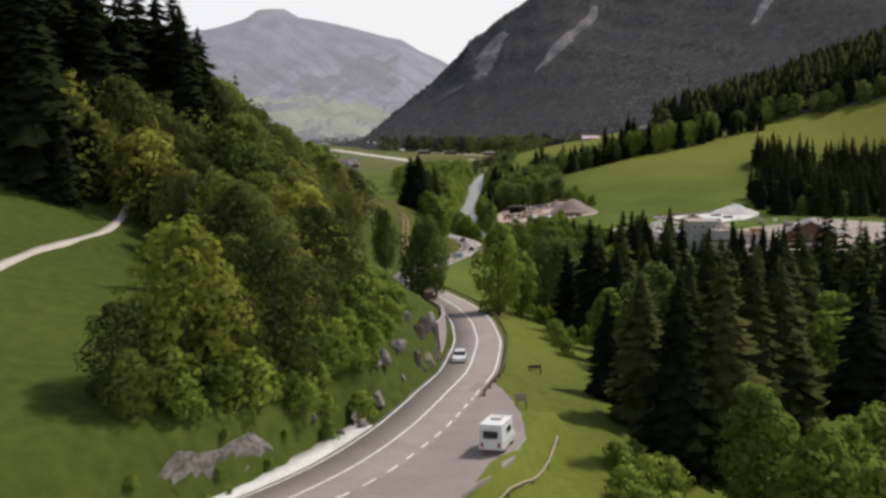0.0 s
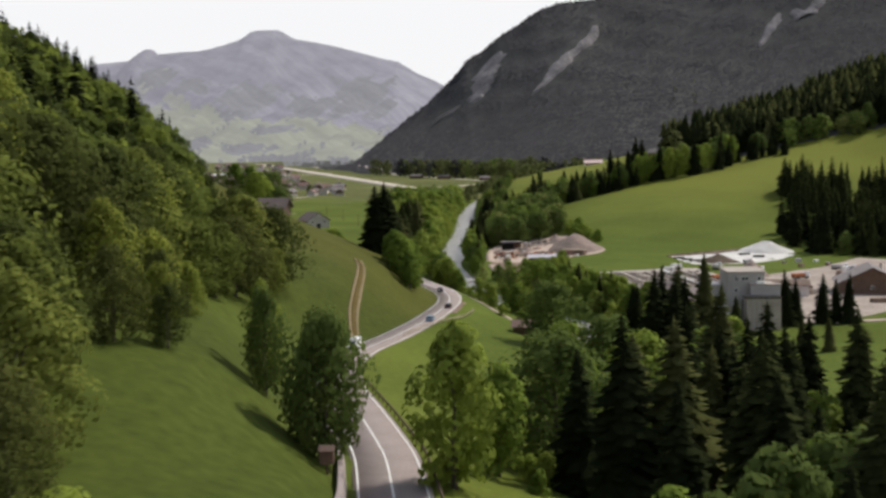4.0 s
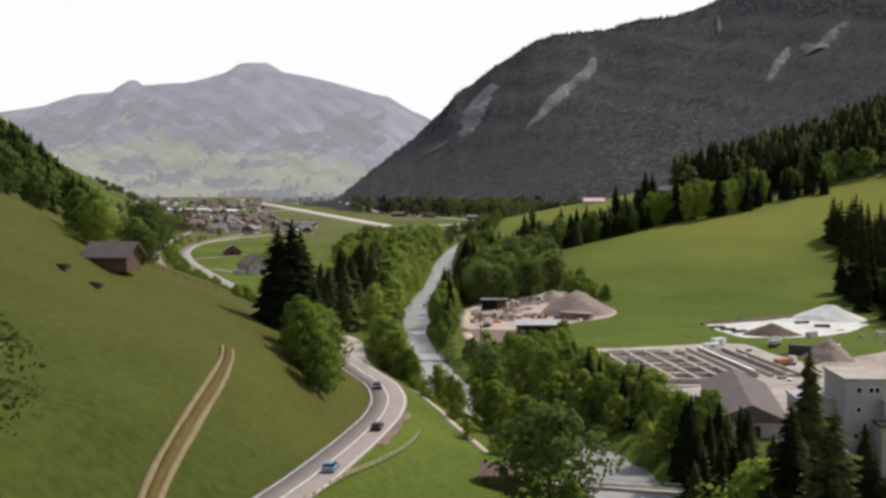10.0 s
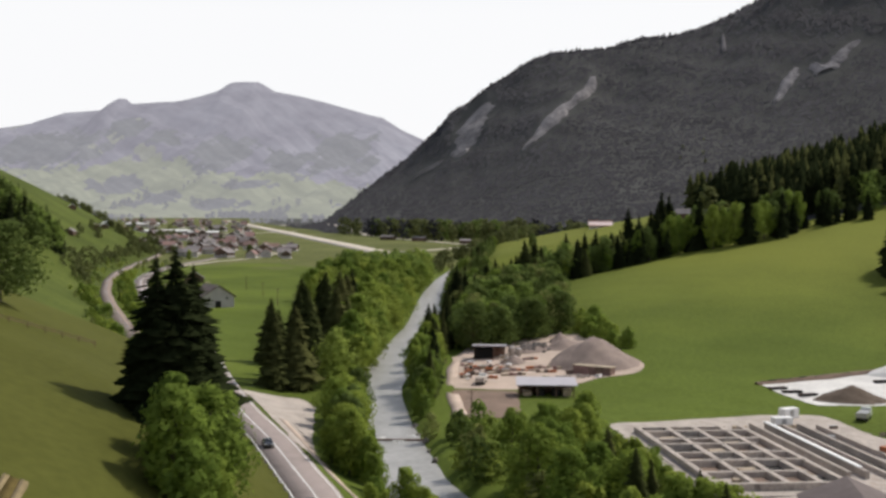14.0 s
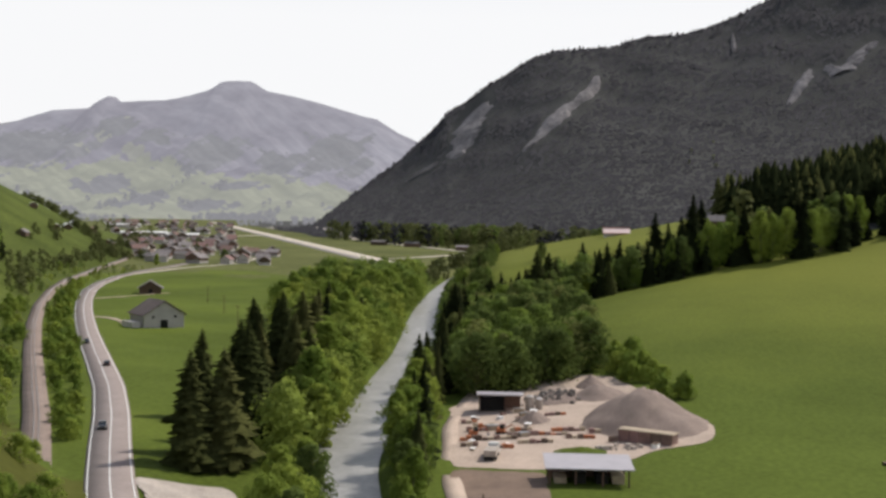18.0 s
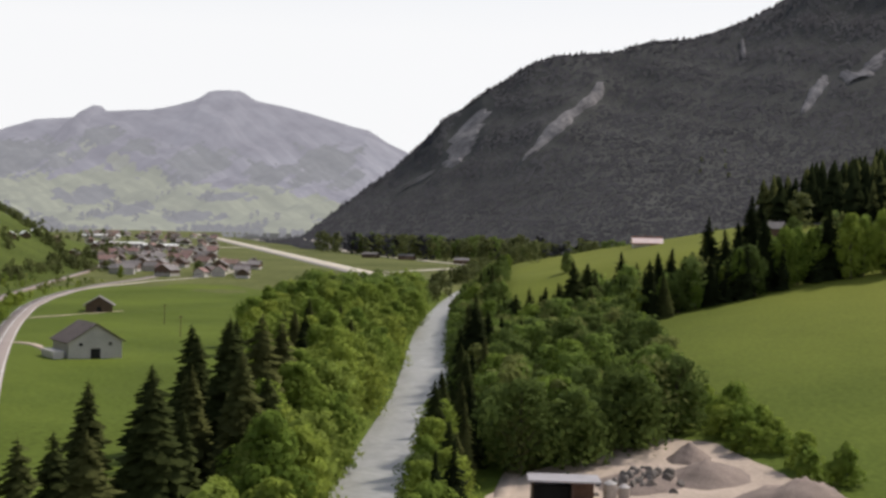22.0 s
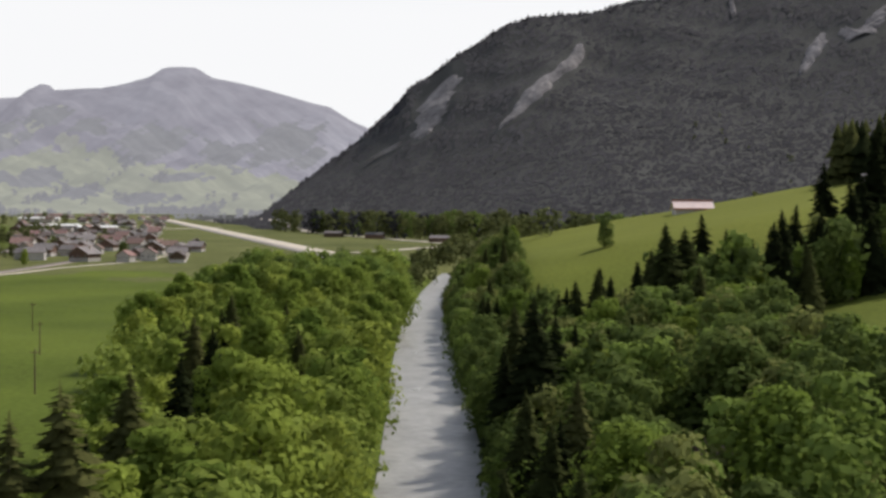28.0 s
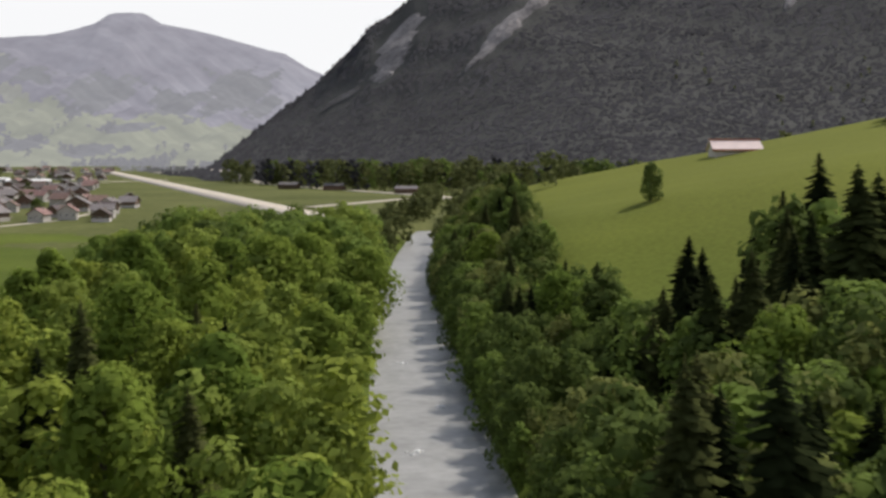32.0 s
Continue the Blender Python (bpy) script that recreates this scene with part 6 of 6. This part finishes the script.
for x, y, t in ((-57, 455, -38), (-50, 452.3, -38)):
    ob = thing("log_pile", spot(x, y, t), "dark pile of weathered logs lying on the meadow slope", "logs", "log piles")
    for v, z in ((-0.5, 0.15), (0.0, 0.15), (0.5, 0.15), (-0.25, 0.55), (0.25, 0.55)):
        part("log", Shape().tube((-2.2, v, z), (2.2 - 0.5 * abs(v), v, z), 0.27, 0.24, 7), WOOD, ob)

# loose material, machines and parked lorries about the works
for k in range(46):
    if k < 20:
        x, y = rng.uniform(22, 62), rng.uniform(652, 700)
    else:
        x, y = rng.uniform(98, 175), rng.uniform(505, 630)
    if math.hypot(x - 63, y - 683) < 17 or math.hypot(x - 83, y - 557) < 24:
        continue
    s = rng.uniform(0.5, 1.3)
    ob = thing("crate", spot(x, y, rng.uniform(0, 90)), "pale crate of building stone", "crate", "crates about the yards")
    part("box", Shape().box(-s, -s * 0.6, -0.1, s, s * 0.6, s * 0.9, 0.05), rng.choice((WHITE, PALE_WOOD, CONCRETE, ROOF_RED, WOOD)), ob)
    part("cover", Shape().box(-s * 1.05, -s * 0.65, s * 0.9, s * 1.05, s * 0.65, s), rng.choice((WHITE, STEEL, WOOD)), ob)
for x, y, t in ((108, 560, 30), (120, 520, -50), (140, 560, 10), (28, 652, 80), (116, 600, 60), (165, 590, -20)):
    lorry = thing("lorry", spot(x, y, t), "pale tipper lorry parked on the gravel", "lorry", "parked lorries")
    part("chassis", Shape().box(-3.2, -1.0, 0.5, 3.2, 1.0, 0.9), DARK, lorry)
    part("cab", Shape().box(1.9, -1.15, 0.9, 3.4, 1.15, 2.7, 0.12), CAR_WHITE, lorry)
    part("windscreen", Shape().box(3.3, -0.95, 1.7, 3.44, 0.95, 2.45), GLASS, lorry)
    part("load_bed", Shape().box(-3.3, -1.2, 0.95, 1.6, 1.2, 2.1), rng.choice((STEEL, RUST, CONCRETE)), lorry)
    for a in (-2.4, -1.2, 2.4):
        for b in (-1.0, 1.0):
            part("wheel", Shape().tube((a, b - 0.15, 0.5), (a, b + 0.15, 0.5), 0.5, n=12), RUBBER, lorry)

# ---- construction site with concrete footings ----
site = thing("foundation", spot(84, 557, 6, 0.1), "unfinished concrete foundation with low walls and trenches", "foundation")
part("slab", Shape().box(-23, -30, -0.5, 25, 34, 0.12), CONCRETE, site)
GRID_U, GRID_V = (-21, -14.5, -8.5, -2.5, 2.2), (-26, -16, -7, 1, 8.5, 15, 22.5, 28)
for u in GRID_U:
    part("footing", Shape().box(u - 0.55, -26.5, 0.1, u + 0.55, 28.5, 1.3), CONCRETE, site)
for k, v in enumerate(GRID_V):
    part("footing", Shape().box(-21.5, v - 0.5, 0.1, 2.7 - 4 * (k % 3 == 1), v + 0.5, 1.42 - 0.2 * (k % 2)), CONCRETE, site)
# near-black floors put depth shade into some of the earth pits
for a, (u0, u1) in enumerate(zip(GRID_U[:-1], GRID_U[1:])):
    for b, (v0, v1) in enumerate(zip(GRID_V[:-1], GRID_V[1:])):
        if (a * 3 + b * 2) % 5:
            part("pit", Shape().box(u0 + 0.7, v0 + 0.7, 0.1, u1 - 0.7, v1 - 0.7, 0.18), DIRT if (a + b) % 3 else DARK, site, "open earth between the footings, some blackened for depth shade")
for u, v in ((-11, 5), (-17, 18), (-5, 12), (-18, -4), (-11, -12), (0, 25)):
    part("shuttering", Shape().box(u - 1.6, v - 0.9, 0.1, u + 1.6, v + 0.9, 0.7 + 0.1 * (u % 3)), PALE_WOOD, site, "pale timber shuttering")
for u, h in ((5, 1.7), (8.5, 1.7), (12.5, 1.2), (16, 1.5), (20.5, 1.1)):
    part("channel_wall", Shape().box(u - 0.35, -20, 0.1, u + 0.35, 29, h), CONCRETE, site)
for u in (6.75, 10.5, 14.25, 18.25):
    part("channel", Shape().box(u - 1.35, -20, 0.1, u + 1.35, 28, 0.2), DARK if u in (6.75, 14.25) else DIRT, site, "dark channel between the walls")
part("beam", Shape().box(8.0, -17, 1.7, 9.0, 29, 1.95), WHITE, site, "long white precast beam")
for u, v, w, l in ((-6, 29, 9, 2.2), (3, 30, 3, 1.5), (14, 30.5, 6, 1), (-15, -20, 3, 1.5), (18, -17, 2, 4)):
    part("formwork", Shape().box(u - w / 2, v - l / 2, 0.1, u + w / 2, v + l / 2, 0.8), PALE_WOOD, site, "pale timber formwork panels")
for x, y, t in ((99, 602, 30), (94, 590, 10)):
    hut = thing("site_container", spot(x, y, t), "small white site container", "container", "site containers")
    part("box", Shape().box(-2.2, -1.1, 0, 2.2, 1.1, 2.4), WHITE, hut), part("door", Shape().box(-0.5, -1.16, 0.05, 0.5, -1.08, 2.1), STEEL, hut)


# ---- vehicles ----
def wheels(root, xs, ys, r):
    for a in xs:
        for b in ys:
            w = part("wheel", Shape().tube((b - 0.11 if b < 0 else b - 0.11, a, r), (b + 0.11, a, r), r, n=14), RUBBER, root)
            part("rim", Shape().tube((b - 0.13, a, r), (b + 0.13, a, r), r * 0.6, n=10), STEEL, w)


def car(x, y, turn, paint, label, up=0.02, group="cars on the road"):
    """Nose towards local +y."""
    root = thing("car", pose(x, y, float(road_z(y)) + up, 0, 0, turn), label, "car", group)
    part("body", Shape().prism([(-2.1, 0.3), (2.1, 0.3), (2.15, 0.62), (1.95, 0.82), (0.95, 0.95), (-1.55, 0.98), (-2.1, 0.9), (-2.15, 0.6)], -0.88, 0.88, 0.06, 0.7), paint, root)
    part("roof", Shape().prism([(0.25, 1.4), (0.1, 1.46), (-1.25, 1.44), (-1.5, 1.36)], -0.66, 0.66), paint, root)
    part("glazing", Shape().prism([(0.95, 0.94), (0.3, 1.39), (-1.45, 1.37), (-1.85, 0.97)], -0.82, 0.82, 0.14, 1.2), GLASS, root, "dark tinted windows")
    for s in (-0.62, 0.62):
        part("headlight", Shape().box(s - 0.2, 2.05, 0.62, s + 0.2, 2.14, 0.78), LAMP, root), part("tail_lamp", Shape().box(s - 0.2, -2.17, 0.7, s + 0.2, -2.08, 0.88), TAIL, root)
    wheels(root, (-1.3, 1.35), (-0.8, 0.8), 0.32)
    return root


def van(x, y, turn, label, long=6.2, tall=2.9, name="camper_van"):
    root = thing(name, pose(x, y, float(road_z(y)) + 0.02, 0, 0, turn), label, "van", "vans")
    h = long / 2
    part("body", Shape().prism([(-h, 0.45), (h - 1.2, 0.45), (h - 1.2, tall - 0.1), (-h + 0.1, tall)], -1.12, 1.12, 0.05, 1.5), CAR_WHITE, root)
    part("cab", Shape().prism([(h - 1.2, 0.4), (h, 0.4), (h, 1.0), (h - 0.3, 1.2), (h - 0.95, 2.1), (h - 1.2, 2.15)], -1.0, 1.0, 0.1, 1.1), CAR_WHITE, root)
    part("windscreen", Shape().prism([(h - 0.24, 1.2), (h - 0.9, 2.08), (h - 0.97, 2.05), (h - 0.34, 1.18)], -0.86, 0.86), GLASS, root)
    part("rear_window", Shape().box(-0.7, -h - 0.03, 1.5, 0.7, -h + 0.1, 2.2), GLASS, root)
    for s in (-1.1, 1.1):
        part("side_window", Shape().box(s - 0.03, -0.9, 1.55, s + 0.03, 0.7, 2.15), GLASS, root)
        part("trim", Shape().box(s - 0.035, -h + 0.1, 0.75, s + 0.035, h - 1.3, 0.95), ROOF_METAL, root, "grey side stripe")
    for s in (-0.8, 0.8):
        part("headlight", Shape().box(s - 0.16, h - 0.02, 0.75, s + 0.16, h + 0.05, 0.95), LAMP, root), part("tail_lamp", Shape().box(s - 0.12, -h - 0.04, 0.7, s + 0.12, -h + 0.05, 1.1), TAIL, root)
    part("roof_hatch", Shape().box(-0.5, -0.6, tall - 0.12, 0.5, 0.4, tall + 0.12), RENDER, root)
    wheels(root, (-h + 1.3, h - 1.1), (-0.95, 0.95), 0.36)
    return root


def lane(y, side):
    """Place and heading on the road: side +1 drives away, -1 comes nearer."""
    x = float(road_x(y))
    turn = math.degrees(math.atan2(-(float(road_x(y + 4)) - float(road_x(y - 4))), 8))
    return x + side * 1.65, y, turn if side > 0 else turn + 180


van(2.7, 112.5, -16, "white boxy camper van parked in the lay-by", 5.4, 2.8)
car(*lane(160, -1), CAR_WHITE, "white car driving on the valley road")
car(*lane(300, -1), CAR_WHITE, "white car driving on the valley road")
van(*lane(343, -1), "white delivery van driving on the valley road", 5.4, 2.5, "delivery_van")
car(*lane(409, 1), CAR_BLUE, "light blue car driving on the valley road")
car(*lane(446, 1), CAR_DARK, "black car driving on the valley road")
for y, s in ((497, -1), (544, -1), (655, -1), (806, -1), (751, 1)):
    car(*lane(y, s), CAR_DARK, "black car driving on the valley road")
bin_ = thing("notice_board", spot(6, 134, -20), "small pale notice board beside the road", "sign")
part("board", Shape().box(-0.7, -0.05, 0.9, 0.7, 0.05, 1.8), PALE_WOOD, bin_), part("post", Shape().box(-0.6, -0.06, -0.3, -0.5, 0.06, 0.9), WOOD, bin_), part("post", Shape().box(0.5, -0.06, -0.3, 0.6, 0.06, 0.9), WOOD, bin_)
bench = thing("bench", spot(9, 158, 10), "dark wooden bench on the grass slope", "bench")
part("seat", Shape().box(-0.9, -0.25, 0.4, 0.9, 0.2, 0.48), WOOD, bench), part("backrest", Shape().box(-0.9, 0.2, 0.55, 0.9, 0.27, 0.95), WOOD, bench)
for u in (-0.75, 0.75):
    part("leg", Shape().box(u - 0.06, -0.2, -0.4, u + 0.06, 0.24, 0.42), WOOD, bench)
post = thing("shrine_post", spot(-6.9, 219, 0), "small dark timber box on a post under the tree", "post")
part("post", Shape().box(-0.12, -0.12, -0.3, 0.12, 0.12, 1.4), WOOD, post), part("box", Shape().box(-0.7, -0.5, 1.2, 0.7, 0.5, 2.6), WOOD, post), part("roof", Shape().prism([(-0.7, 2.6), (0.7, 2.6), (0, 3.1)], -0.8, 0.8), ROOF_RED, post)
